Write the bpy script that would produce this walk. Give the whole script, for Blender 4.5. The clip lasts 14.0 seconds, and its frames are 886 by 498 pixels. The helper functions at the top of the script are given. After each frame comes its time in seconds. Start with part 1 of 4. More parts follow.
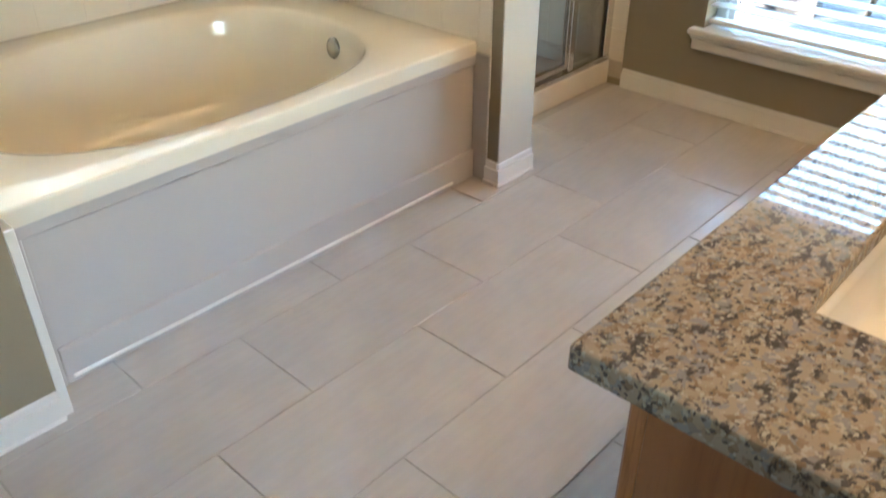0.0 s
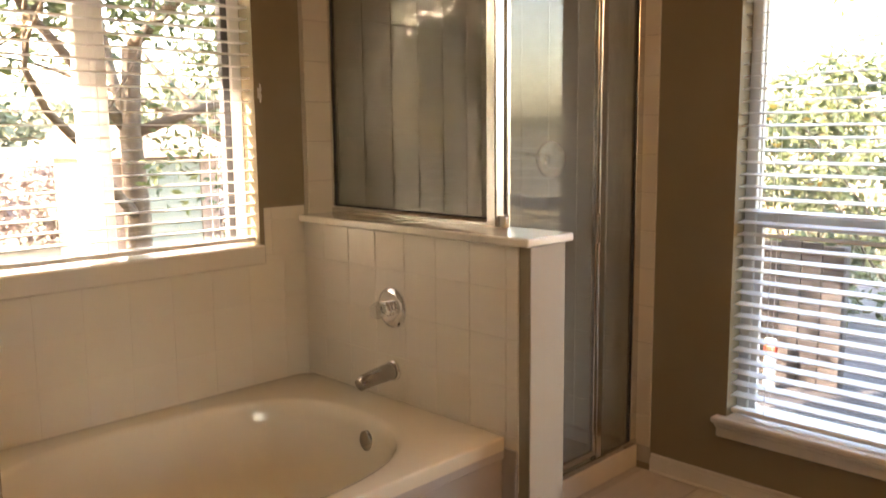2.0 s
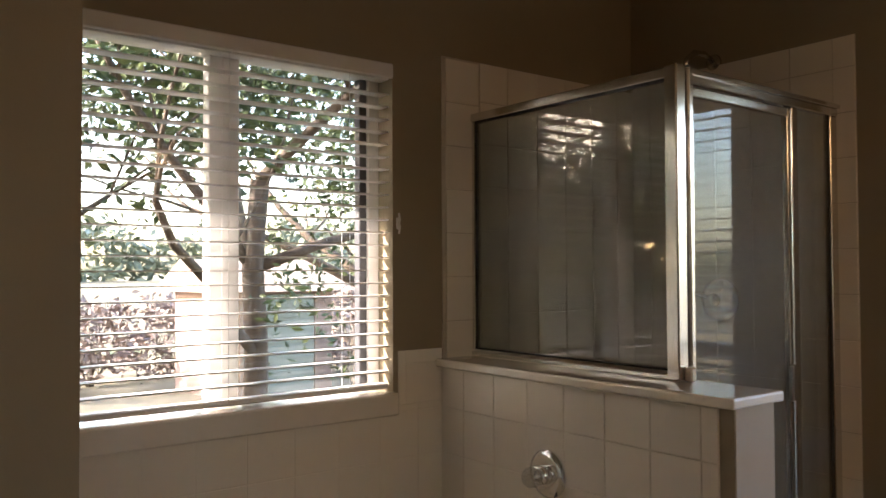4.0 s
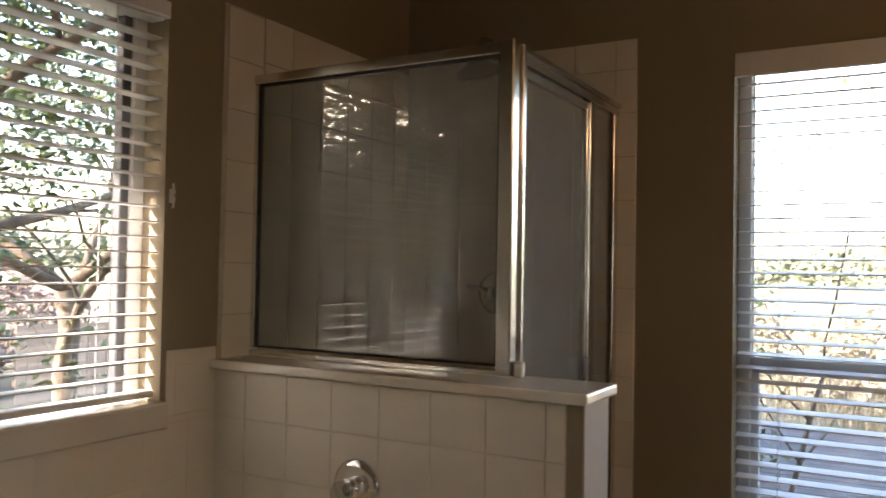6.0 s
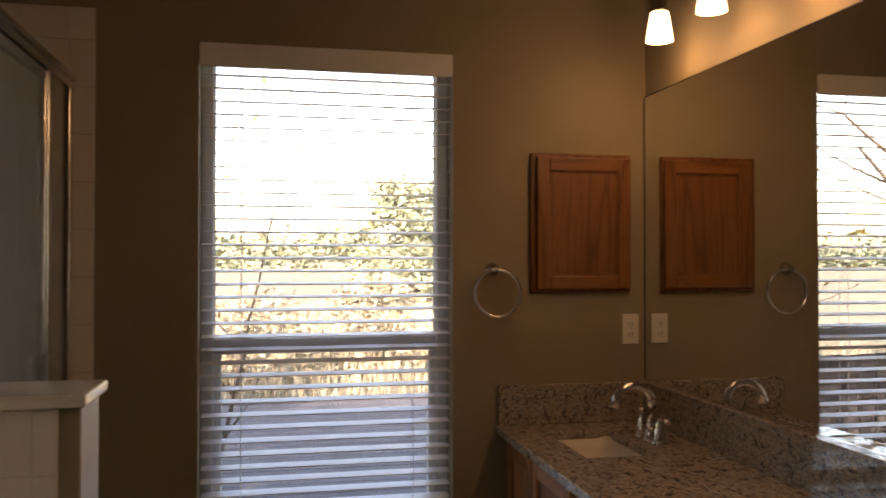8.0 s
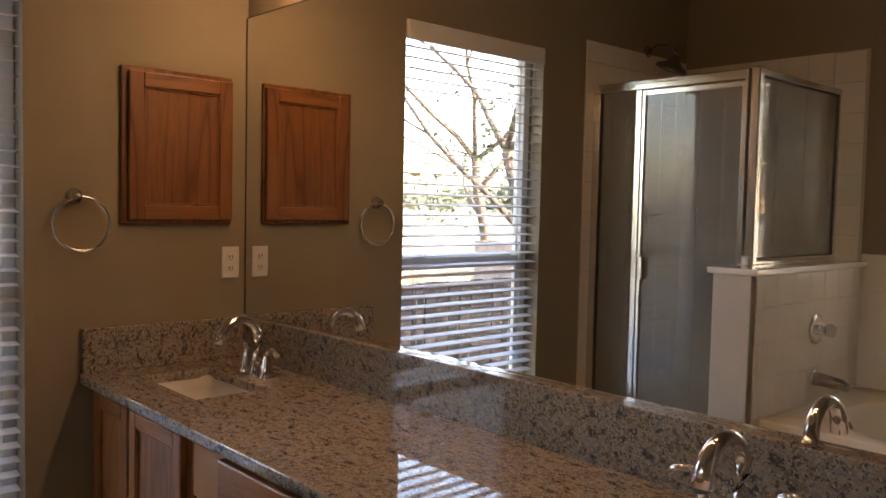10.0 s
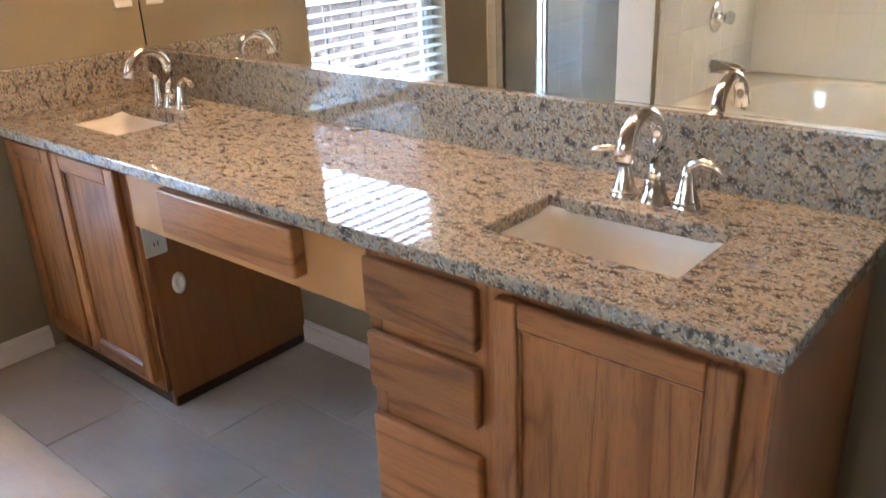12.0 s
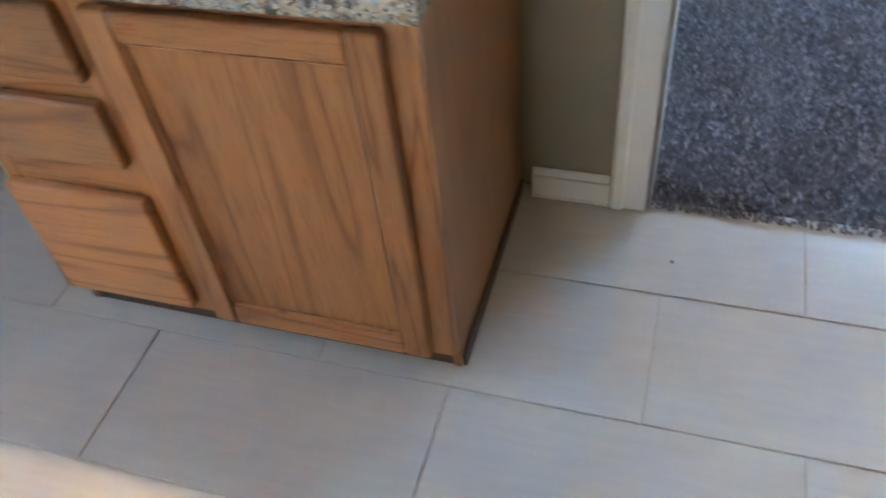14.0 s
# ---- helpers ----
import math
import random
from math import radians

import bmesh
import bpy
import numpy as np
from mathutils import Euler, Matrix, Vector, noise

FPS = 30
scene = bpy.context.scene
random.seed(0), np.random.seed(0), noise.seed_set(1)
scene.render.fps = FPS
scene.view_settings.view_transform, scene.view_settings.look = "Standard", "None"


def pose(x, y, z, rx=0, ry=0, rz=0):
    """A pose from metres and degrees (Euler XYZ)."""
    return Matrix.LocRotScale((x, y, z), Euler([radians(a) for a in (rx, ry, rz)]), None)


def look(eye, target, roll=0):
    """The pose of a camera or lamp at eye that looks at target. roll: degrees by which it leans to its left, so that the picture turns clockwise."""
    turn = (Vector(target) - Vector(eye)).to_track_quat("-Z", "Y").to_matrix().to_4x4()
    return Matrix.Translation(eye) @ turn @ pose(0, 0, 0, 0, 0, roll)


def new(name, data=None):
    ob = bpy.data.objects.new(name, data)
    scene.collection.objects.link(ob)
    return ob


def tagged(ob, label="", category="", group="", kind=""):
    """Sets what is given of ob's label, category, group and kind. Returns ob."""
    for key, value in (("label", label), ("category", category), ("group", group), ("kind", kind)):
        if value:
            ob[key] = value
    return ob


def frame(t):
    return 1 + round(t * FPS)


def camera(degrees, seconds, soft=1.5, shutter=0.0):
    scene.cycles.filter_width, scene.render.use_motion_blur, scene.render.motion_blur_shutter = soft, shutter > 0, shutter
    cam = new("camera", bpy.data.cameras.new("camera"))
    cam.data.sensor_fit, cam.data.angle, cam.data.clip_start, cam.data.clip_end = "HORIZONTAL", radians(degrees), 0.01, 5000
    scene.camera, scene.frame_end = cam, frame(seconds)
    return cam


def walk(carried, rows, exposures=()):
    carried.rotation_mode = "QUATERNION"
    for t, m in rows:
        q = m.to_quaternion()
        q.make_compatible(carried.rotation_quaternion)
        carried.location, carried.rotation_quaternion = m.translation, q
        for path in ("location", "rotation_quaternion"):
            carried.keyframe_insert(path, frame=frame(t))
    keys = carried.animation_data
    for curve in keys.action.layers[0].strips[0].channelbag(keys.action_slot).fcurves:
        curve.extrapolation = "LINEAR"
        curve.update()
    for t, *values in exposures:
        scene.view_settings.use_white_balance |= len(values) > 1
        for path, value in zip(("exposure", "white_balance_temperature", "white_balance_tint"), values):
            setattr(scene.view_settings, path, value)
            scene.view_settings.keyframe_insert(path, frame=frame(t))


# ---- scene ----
cam = camera(57.1, 14.0, shutter=0.25)
PATH = [
    (0, (-0.272, -2.97, 1.304), (-1.418, -1.737, 0.225), 0.1),
    (0.5, (-0.261, -2.993, 1.367), (-1.483, -1.657, 0.519), 0.3),
    (1, (-0.248, -3.006, 1.373), (-1.516, -1.614, 0.699), 0.2),
    (1.5, (-0.231, -3.001, 1.415), (-1.568, -1.596, 0.927), -0.2),
    (2, (-0.24, -2.988, 1.454), (-1.644, -1.591, 1.171), -0.6),
    (2.3, (-0.261, -2.96, 1.464), (-1.698, -1.577, 1.326), -0.6),
    (2.5, (-0.243, -2.922, 1.463), (-1.728, -1.583, 1.413), -0.8),
    (3, (-0.298, -2.888, 1.466), (-1.873, -1.657, 1.52), -0.6),
    (3.2, (-0.349, -2.872, 1.472), (-1.945, -1.668, 1.517), -0.4),
    (5.3, (-1.086, -2.845, 1.394), (-2.439, -1.374, 1.461), 0.6),
    (5.5, (-1.111, -2.893, 1.41), (-2.348, -1.323, 1.469), -0.1),
    (6, (-1.147, -2.884, 1.412), (-2.135, -1.146, 1.464), 1.0),
    (6.5, (-1.191, -2.84, 1.408), (-1.966, -0.997, 1.469), 2.0),
    (6.9, (-1.292, -2.868, 1.409), (-1.758, -0.924, 1.462), 1.6),
    (7, (-1.319, -2.876, 1.413), (-1.692, -0.912, 1.459), 1.2),
    (7.3, (-1.372, -2.901, 1.41), (-1.503, -0.906, 1.438), 0.9),
    (7.5, (-1.386, -2.911, 1.404), (-1.329, -0.912, 1.428), 0.6),
    (8, (-1.392, -2.91, 1.413), (-0.991, -0.951, 1.441), -0.0),
    (8.5, (-1.395, -2.877, 1.406), (-0.677, -1.011, 1.456), 0.3),
    (8.7, (-1.409, -2.845, 1.403), (-0.534, -1.047, 1.449), 1.0),
    (10.8, (-1.56, -2.691, 1.371), (-0.115, -1.338, 1.086), 0.5),
    (11, (-1.577, -2.69, 1.371), (-0.13, -1.359, 1.007), 0.1),
    (11.5, (-1.58, -2.691, 1.357), (-0.145, -1.416, 0.795), -1.4),
    (12, (-1.57, -2.71, 1.35), (-0.175, -1.497, 0.587), -2.5),
    (12.5, (-1.549, -2.722, 1.333), (-0.199, -1.59, 0.387), -3.0),
    (13, (-1.527, -2.72, 1.32), (-0.242, -1.688, 0.188), -4.8),
    (13.5, (-1.469, -2.721, 1.292), (-0.206, -1.861, 0.002), -6.7),
    (14, (-1.337, -2.73, 1.262), (-0.065, -2.226, -0.197), -7.3),
]
EXPOSURES = [
    (0, 5.55, 5750, 4), (0.5, 5.05, 6550, 8), (1, 4.9, 7150, 13), (2, 4.5, 7900, 23), (2.5, 4.2, 7700, 26), (3, 3.55, 6850, 22), (5.5, 3.35, 6450, 20), (6.5, 3.75, 6750, 20),
    (7.5, 3.35, 7150, 24), (8, 3.1, 7500, 28), (8.5, 2.7, 7650, 31), (11, 4.85, 6450, 25), (11.5, 5.25, 6300, 23), (12, 5.75, 5700, 15), (12.5, 6.2, 5200, 11), (13, 6.45, 5050, 4), (13.5, 6.4, 5150, 4), (14, 6.15, 5500, 5),
]
walk(cam, [(t, look(eye, target, roll)) for t, eye, target, roll in PATH], EXPOSURES)

# ---- world and light ----
SUN_FROM = Vector((-0.40, -0.79, 0.48)).normalized()
world = bpy.data.worlds.new("sky")
scene.world = world
world.use_nodes = True
wt = world.node_tree
sky = wt.nodes.new("ShaderNodeTexSky")
sky.sky_type = "NISHITA"
sky.sun_disc = False
sky.sun_elevation = math.asin(SUN_FROM.z)
sky.sun_rotation = math.atan2(SUN_FROM.x, SUN_FROM.y)
sky.air_density, sky.dust_density = 1.2, 2.5
wt.links.new(sky.outputs[0], wt.nodes["Background"].inputs[0])
wt.nodes["Background"].inputs[1].default_value = 0.14
sun = new("sun", bpy.data.lights.new("sun", "SUN"))
sun.data.energy, sun.data.angle, sun.data.color = 2.4, radians(0.6), (1.0, 0.93, 0.82)
sun.matrix_world = look(SUN_FROM * 30, (0, 0, 0))


# ---- materials ----
def material(name):
    m = bpy.data.materials.new(name)
    m.use_nodes = True
    return m, m.node_tree, m.node_tree.nodes["Principled BSDF"]


def node(t, kind, **vals):
    n = t.nodes.new(kind)
    for k, v in vals.items():
        n.inputs[k.replace("_", " ")].default_value = v
    return n


def ramp(t, fac, stops):
    r = t.nodes.new("ShaderNodeValToRGB")
    while len(r.color_ramp.elements) < len(stops):
        r.color_ramp.elements.new(0.5)
    for e, (p, c) in zip(r.color_ramp.elements, stops):
        e.position, e.color = p, (*c, 1)
    t.links.new(fac, r.inputs[0])
    return r.outputs[0]


def coords(t, scale=(1, 1, 1)):
    c = t.nodes.new("ShaderNodeTexCoord")
    mp = t.nodes.new("ShaderNodeMapping")
    mp.inputs["Scale"].default_value = scale
    t.links.new(c.outputs["Object"], mp.inputs[0])
    return mp.outputs[0]


def noise_at(t, vec, scale, detail=4.0, rough=0.55, dist=0.0):
    n = node(t, "ShaderNodeTexNoise", Scale=scale, Detail=detail, Roughness=rough, Distortion=dist)
    t.links.new(vec, n.inputs["Vector"])
    return n.outputs[0]


def mixed(t, a, b, fac, blend="MIX"):
    n = t.nodes.new("ShaderNodeMix")
    n.data_type, n.blend_type = "RGBA", blend
    for sock, v in ((n.inputs[0], fac), (n.inputs[6], a), (n.inputs[7], b)):
        if isinstance(v, (float, int)):
            sock.default_value = v
        elif isinstance(v, tuple):
            sock.default_value = (*v, 1)
        else:
            t.links.new(v, sock)
    return n.outputs[2]


def relief(t, bsdf, height, strength, distance):
    b = node(t, "ShaderNodeBump", Strength=strength, Distance=distance)
    t.links.new(height, b.inputs["Height"])
    t.links.new(b.outputs[0], bsdf.inputs["Normal"])


def plain(name, low, high, scale, rough, metal=0.0, bump=0.0, bump_scale=200.0, coat=0.0, vary=0.0):
    """A surface that drifts between two tones, with fine relief; vary: how far single pieces differ."""
    m, t, b = material(name)
    v = coords(t)
    c = ramp(t, noise_at(t, v, scale), ((0.3, low), (0.7, high)))
    if vary:
        info = t.nodes.new("ShaderNodeObjectInfo")
        k = ramp(t, info.outputs["Random"], ((0.0, (1 - vary,) * 3), (1.0, (1 + vary * 0.3,) * 3)))
        c = mixed(t, c, k, 1.0, "MULTIPLY")
    t.links.new(c, b.inputs["Base Color"])
    b.inputs["Metallic"].default_value = metal
    r = ramp(t, noise_at(t, v, scale * 3.1), ((0.3, (rough * 0.95,) * 3), (0.7, (min(1, rough * 1.05),) * 3)))
    t.links.new(r, b.inputs["Roughness"])
    b.inputs["Coat Weight"].default_value = coat
    if bump:
        relief(t, b, noise_at(t, v, bump_scale, 3), bump, 0.001)
    return m


def oak(name, axis, tone=1.0, pore=0.45, figure=1.0):
    """Oiled oak with its grain along axis (0, 1 or 2)."""
    m, t, b = material(name)
    s = [1.0, 1.0, 1.0]
    s[axis] = 0.09
    v = coords(t, tuple(s))
    info = t.nodes.new("ShaderNodeObjectInfo")
    shift = t.nodes.new("ShaderNodeVectorMath")
    shift.operation = "MULTIPLY_ADD"
    shift.inputs[1].default_value = (7, 7, 7)
    t.links.new(info.outputs["Random"], shift.inputs[0])
    t.links.new(v, shift.inputs[2])
    v = shift.outputs[0]
    broad = noise_at(t, v, 7, 2, 0.45, 0.6)
    rings = node(t, "ShaderNodeMath")
    rings.operation = "MULTIPLY"
    rings.inputs[1].default_value = 13.0
    t.links.new(broad, rings.inputs[0])
    fr = node(t, "ShaderNodeMath")
    fr.operation = "PINGPONG"
    fr.inputs[1].default_value = 1.0
    t.links.new(rings.outputs[0], fr.inputs[0])
    fine = noise_at(t, v, 150, 3, 0.7)
    base = ramp(t, fr.outputs[0], ((0.0, (0.21 * tone, 0.074 * tone, 0.021 * tone)), (0.25, (0.345 * tone, 0.133 * tone, 0.039 * tone)), (1.0, (0.39 * tone, 0.162 * tone, 0.049 * tone))))
    base = mixed(t, (0.34 * tone, 0.132 * tone, 0.041 * tone), base, figure)
    pores = ramp(t, fine, ((0.36, (0.55, 0.5, 0.45)), (0.5, (1, 1, 1))))
    c = mixed(t, base, pores, pore, "MULTIPLY")
    k = ramp(t, info.outputs["Random"], ((0.0, (0.82, 0.8, 0.78)), (1.0, (1.08, 1.08, 1.1))))
    c = mixed(t, c, k, 1.0, "MULTIPLY")
    t.links.new(c, b.inputs["Base Color"])
    b.inputs["Roughness"].default_value = 0.38
    b.inputs["Coat Weight"].default_value = 0.15
    b.inputs["Coat Roughness"].default_value = 0.25
    relief(t, b, fine, 0.25, 0.0006)
    return m


def granite():
    """Speckled granite: crystals of beige, grey and near-black, gathered in loose clouds."""
    m, t, b = material("granite")
    v = coords(t)
    warp = noise_at(t, v, 70, 2, 0.6)
    shift = t.nodes.new("ShaderNodeVectorMath")
    shift.operation = "MULTIPLY_ADD"
    shift.inputs[1].default_value = (0.012, 0.012, 0.012)
    t.links.new(warp, shift.inputs[0])
    t.links.new(v, shift.inputs[2])

    def crystal(scale):
        vo = node(t, "ShaderNodeTexVoronoi", Scale=scale)
        t.links.new(shift.outputs[0], vo.inputs["Vector"])
        sep = t.nodes.new("ShaderNodeSeparateColor")
        t.links.new(vo.outputs["Color"], sep.inputs[0])
        return sep
    cloud = noise_at(t, v, 18, 3, 0.6)
    coarse, fine = crystal(115.0), crystal(240.0)
    add = node(t, "ShaderNodeMath")
    add.operation, add.inputs[1].default_value = "MULTIPLY_ADD", 1.1
    t.links.new(cloud, add.inputs[0])
    t.links.new(coarse.outputs[0], add.inputs[2])
    c = ramp(t, add.outputs[0], ((0.40, (0.17, 0.122, 0.083)), (0.65, (0.25, 0.184, 0.128)), (0.85, (0.31, 0.24, 0.172)), (1.0, (0.365, 0.302, 0.232))))
    grey = ramp(t, coarse.outputs[1], ((0.72, (0, 0, 0)), (0.80, (1, 1, 1))))
    c = mixed(t, c, (0.27, 0.262, 0.255), grey)
    streak = coords(t, (1.0, 0.5, 0.62))
    blot = ramp(t, noise_at(t, streak, 58, 4, 0.66), ((0.54, (0, 0, 0)), (0.62, (1, 1, 1))))
    c = mixed(t, c, (0.085, 0.076, 0.072), blot)
    dots = ramp(t, fine.outputs[0], ((0.10, (1, 1, 1)), (0.15, (0, 0, 0))))
    c = mixed(t, c, (0.11, 0.10, 0.096), dots)
    pale = ramp(t, fine.outputs[2], ((0.86, (0, 0, 0)), (0.90, (1, 1, 1))))
    c = mixed(t, c, (0.43, 0.39, 0.33), pale)
    t.links.new(c, b.inputs["Base Color"])
    b.inputs["Roughness"].default_value = 0.03
    b.inputs["Specular IOR Level"].default_value = 0.5
    return m


def pane_glass(name, tint, ior, rough=0.0, film=0.0):
    """A thin pane: what is behind it, tinted, under a gloss that grows with the angle."""
    m, t, b = material(name)
    out = t.nodes["Material Output"]
    clear = node(t, "ShaderNodeBsdfTransparent", Color=(*tint, 1))
    gloss = node(t, "ShaderNodeBsdfGlossy", Color=(1, 1, 1, 1), Roughness=rough)
    face = node(t, "ShaderNodeLayerWeight", Blend=0.5)
    power = node(t, "ShaderNodeMath")
    power.operation, power.inputs[1].default_value = "POWER", 5.0
    t.links.new(face.outputs["Facing"], power.inputs[0])
    fres = node(t, "ShaderNodeMath")
    low = ((ior - 1) / (ior + 1)) ** 2
    fres.operation, fres.inputs[1].default_value, fres.inputs[2].default_value = "MULTIPLY_ADD", 1 - low, low
    t.links.new(power.outputs[0], fres.inputs[0])
    mix = t.nodes.new("ShaderNodeMixShader")
    t.links.new(fres.outputs[0], mix.inputs[0])
    t.links.new(clear.outputs[0], mix.inputs[1])
    t.links.new(gloss.outputs[0], mix.inputs[2])
    last = mix.outputs[0]
    if film:
        dry = node(t, "ShaderNodeBsdfDiffuse", Color=(0.75, 0.73, 0.68, 1))
        over = t.nodes.new("ShaderNodeMixShader")
        f = ramp(t, noise_at(t, coords(t), 6, 4), ((0.3, (film * 0.6,) * 3), (0.7, (film * 1.3,) * 3)))
        t.links.new(f, over.inputs[0])
        t.links.new(last, over.inputs[1])
        t.links.new(dry.outputs[0], over.inputs[2])
        last = over.outputs[0]
    t.links.new(last, out.inputs[0])
    return m


def floor_tile():
    """Pale porcelain with faint brushed streaks along its length."""
    m, t, b = material("porcelain_tile")
    v = coords(t, (1, 0.12, 1))
    info = t.nodes.new("ShaderNodeObjectInfo")
    c = ramp(t, noise_at(t, v, 60, 4, 0.6), ((0.3, (0.525, 0.485, 0.445)), (0.7, (0.57, 0.53, 0.49))))
    cloud = ramp(t, noise_at(t, coords(t), 5, 3), ((0.3, (0.92, 0.92, 0.92)), (0.7, (1.04, 1.04, 1.04))))
    c = mixed(t, c, cloud, 1.0, "MULTIPLY")
    k = ramp(t, info.outputs["Random"], ((0.0, (0.97, 0.97, 0.97)), (1.0, (1.02, 1.02, 1.02))))
    c = mixed(t, c, k, 1.0, "MULTIPLY")
    t.links.new(c, b.inputs["Base Color"])
    b.inputs["Roughness"].default_value = 0.34
    relief(t, b, noise_at(t, v, 120, 3), 0.12, 0.0005)
    return m


def glowing(name, colour, strength):
    m, t, b = material(name)
    b.inputs["Base Color"].default_value = (0.9, 0.88, 0.82, 1)
    b.inputs["Emission Color"].default_value = (*colour, 1)
    b.inputs["Emission Strength"].default_value = strength
    b.inputs["Roughness"].default_value = 0.35
    return m


PAINT = plain("tan_wall_paint", (0.275, 0.226, 0.148), (0.292, 0.242, 0.16), 2.5, 0.62, bump=0.35, bump_scale=260)
CEIL = plain("ceiling_paint", (0.36, 0.30, 0.22), (0.39, 0.33, 0.245), 2, 0.8, bump=0.5, bump_scale=160)
WHITE = plain("white_trim_paint", (0.74, 0.71, 0.66), (0.80, 0.77, 0.72), 3, 0.38, bump=0.08, bump_scale=90)
SLAT = plain("blind_slat_white", (0.76, 0.75, 0.73), (0.80, 0.79, 0.77), 6, 0.42)
VINYL = plain("window_vinyl", (0.70, 0.69, 0.66), (0.76, 0.75, 0.72), 6, 0.4)
SCREEN = plain("dark_window_track", (0.07, 0.07, 0.075), (0.1, 0.1, 0.105), 20, 0.5)
BONE = plain("bone_acrylic", (0.80, 0.735, 0.60), (0.815, 0.75, 0.615), 2, 0.13, coat=0.4)
# The tub's side is dimmer than its rim; that shade is in this colour.
APRON = plain("shaded_apron_acrylic", (0.475, 0.435, 0.405), (0.485, 0.445, 0.415), 2, 0.5)
WTILE = plain("glazed_wall_tile", (0.77, 0.715, 0.61), (0.80, 0.745, 0.64), 4, 0.16, bump=0.08, bump_scale=40, vary=0.02)
CREAM = plain("knee_end_tone", (0.50, 0.44, 0.355), (0.53, 0.47, 0.38), 3, 0.5, bump=0.2, bump_scale=200)
PALEGROUT = plain("pale_wall_grout", (0.72, 0.665, 0.565), (0.75, 0.695, 0.59), 12, 0.8)
GROUT = plain("wall_grout", (0.47, 0.415, 0.33), (0.55, 0.49, 0.395), 12, 0.85, bump=0.4)
CAPM = plain("cast_marble", (0.72, 0.66, 0.56), (0.77, 0.71, 0.61), 5, 0.1, coat=0.5)
FGROUT = plain("floor_grout", (0.46, 0.425, 0.385), (0.51, 0.475, 0.435), 14, 0.9, bump=0.4)
FTILE = floor_tile()
CHROME = plain("chrome", (0.80, 0.80, 0.81), (0.86, 0.86, 0.87), 9, 0.045, metal=1.0)
NICKEL = plain("brushed_nickel", (0.50, 0.48, 0.45), (0.58, 0.56, 0.52), 30, 0.26, metal=1.0)
ALU = plain("shower_frame_aluminium", (0.66, 0.64, 0.60), (0.74, 0.72, 0.68), 14, 0.2, metal=1.0)
STEEL = plain("satin_steel", (0.36, 0.35, 0.335), (0.42, 0.41, 0.39), 20, 0.16, metal=1.0)
DULL = plain("dull_grey_metal", (0.16, 0.155, 0.15), (0.22, 0.215, 0.20), 20, 0.4, metal=0.7)
BRONZE = plain("dark_bronze", (0.05, 0.045, 0.04), (0.08, 0.07, 0.06), 20, 0.35, metal=0.8)
GASKET = plain("black_gasket", (0.015, 0.015, 0.015), (0.025, 0.025, 0.025), 20, 0.6)
OAKV, OAKH, OAKX = oak("oak_upright", 2, 1.08, 0.5), oak("oak_lengthwise", 1, 1.08, 0.5), oak("oak_crosswise", 0, 1.08)
OAKPLY = oak("oak_side_panel", 2, 0.88, 0.2, 0.3)
OAKMED, OAKMEDX = oak("oak_red_upright", 2, 0.62), oak("oak_red_crosswise", 0, 0.62)
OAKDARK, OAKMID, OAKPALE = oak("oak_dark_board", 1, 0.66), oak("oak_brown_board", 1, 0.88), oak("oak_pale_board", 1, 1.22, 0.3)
MAPLE = plain("maple_filler_panel", (0.49, 0.235, 0.075), (0.55, 0.28, 0.10), 6, 0.4, bump=0.1)
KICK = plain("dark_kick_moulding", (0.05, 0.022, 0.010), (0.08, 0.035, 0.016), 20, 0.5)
GRANITE = granite()
PORCELAIN = plain("white_porcelain", (0.80, 0.78, 0.74), (0.84, 0.82, 0.78), 3, 0.08, coat=0.5)
PLASTIC = plain("white_plastic", (0.74, 0.72, 0.68), (0.78, 0.76, 0.72), 8, 0.35)
BLACK = plain("dark_slot", (0.02, 0.02, 0.02), (0.03, 0.03, 0.03), 20, 0.6)
GLASS = pane_glass("window_glass", (0.96, 0.97, 0.96), 1.45)
SHGLASS = pane_glass("shower_glass", (0.72, 0.73, 0.69), 1.47, film=0.15)
ACRYL = pane_glass("clear_acrylic", (0.85, 0.86, 0.86), 1.9, 0.05)
mirror_mat = plain("mirror_silver", (0.88, 0.89, 0.88), (0.90, 0.91, 0.90), 1, 0.005, metal=1.0)
SHADE = glowing("lit_frosted_glass", (1.0, 0.66, 0.34), 0.75)
CARPET = plain("carpet_base", (0.10, 0.085, 0.09), (0.15, 0.13, 0.135), 40, 0.95)


def tuft_mat():
    m, t, b = material("carpet_tuft")
    g = t.nodes.new("ShaderNodeNewGeometry")
    c = ramp(t, g.outputs["Random Per Island"], ((0.0, (0.13, 0.108, 0.118)), (0.6, (0.25, 0.215, 0.23)), (1.0, (0.44, 0.395, 0.41))))
    t.links.new(c, b.inputs["Base Color"])
    b.inputs["Roughness"].default_value = 0.95
    return m


def leaf_mat(name, dark, mid, light):
    m, t, b = material(name)
    g = t.nodes.new("ShaderNodeNewGeometry")
    c = ramp(t, g.outputs["Random Per Island"], ((0.0, dark), (0.6, mid), (1.0, light)))
    t.links.new(c, b.inputs["Base Color"])
    b.inputs["Roughness"].default_value = 0.5
    b.inputs["Transmission Weight"].default_value = 0.0
    return m


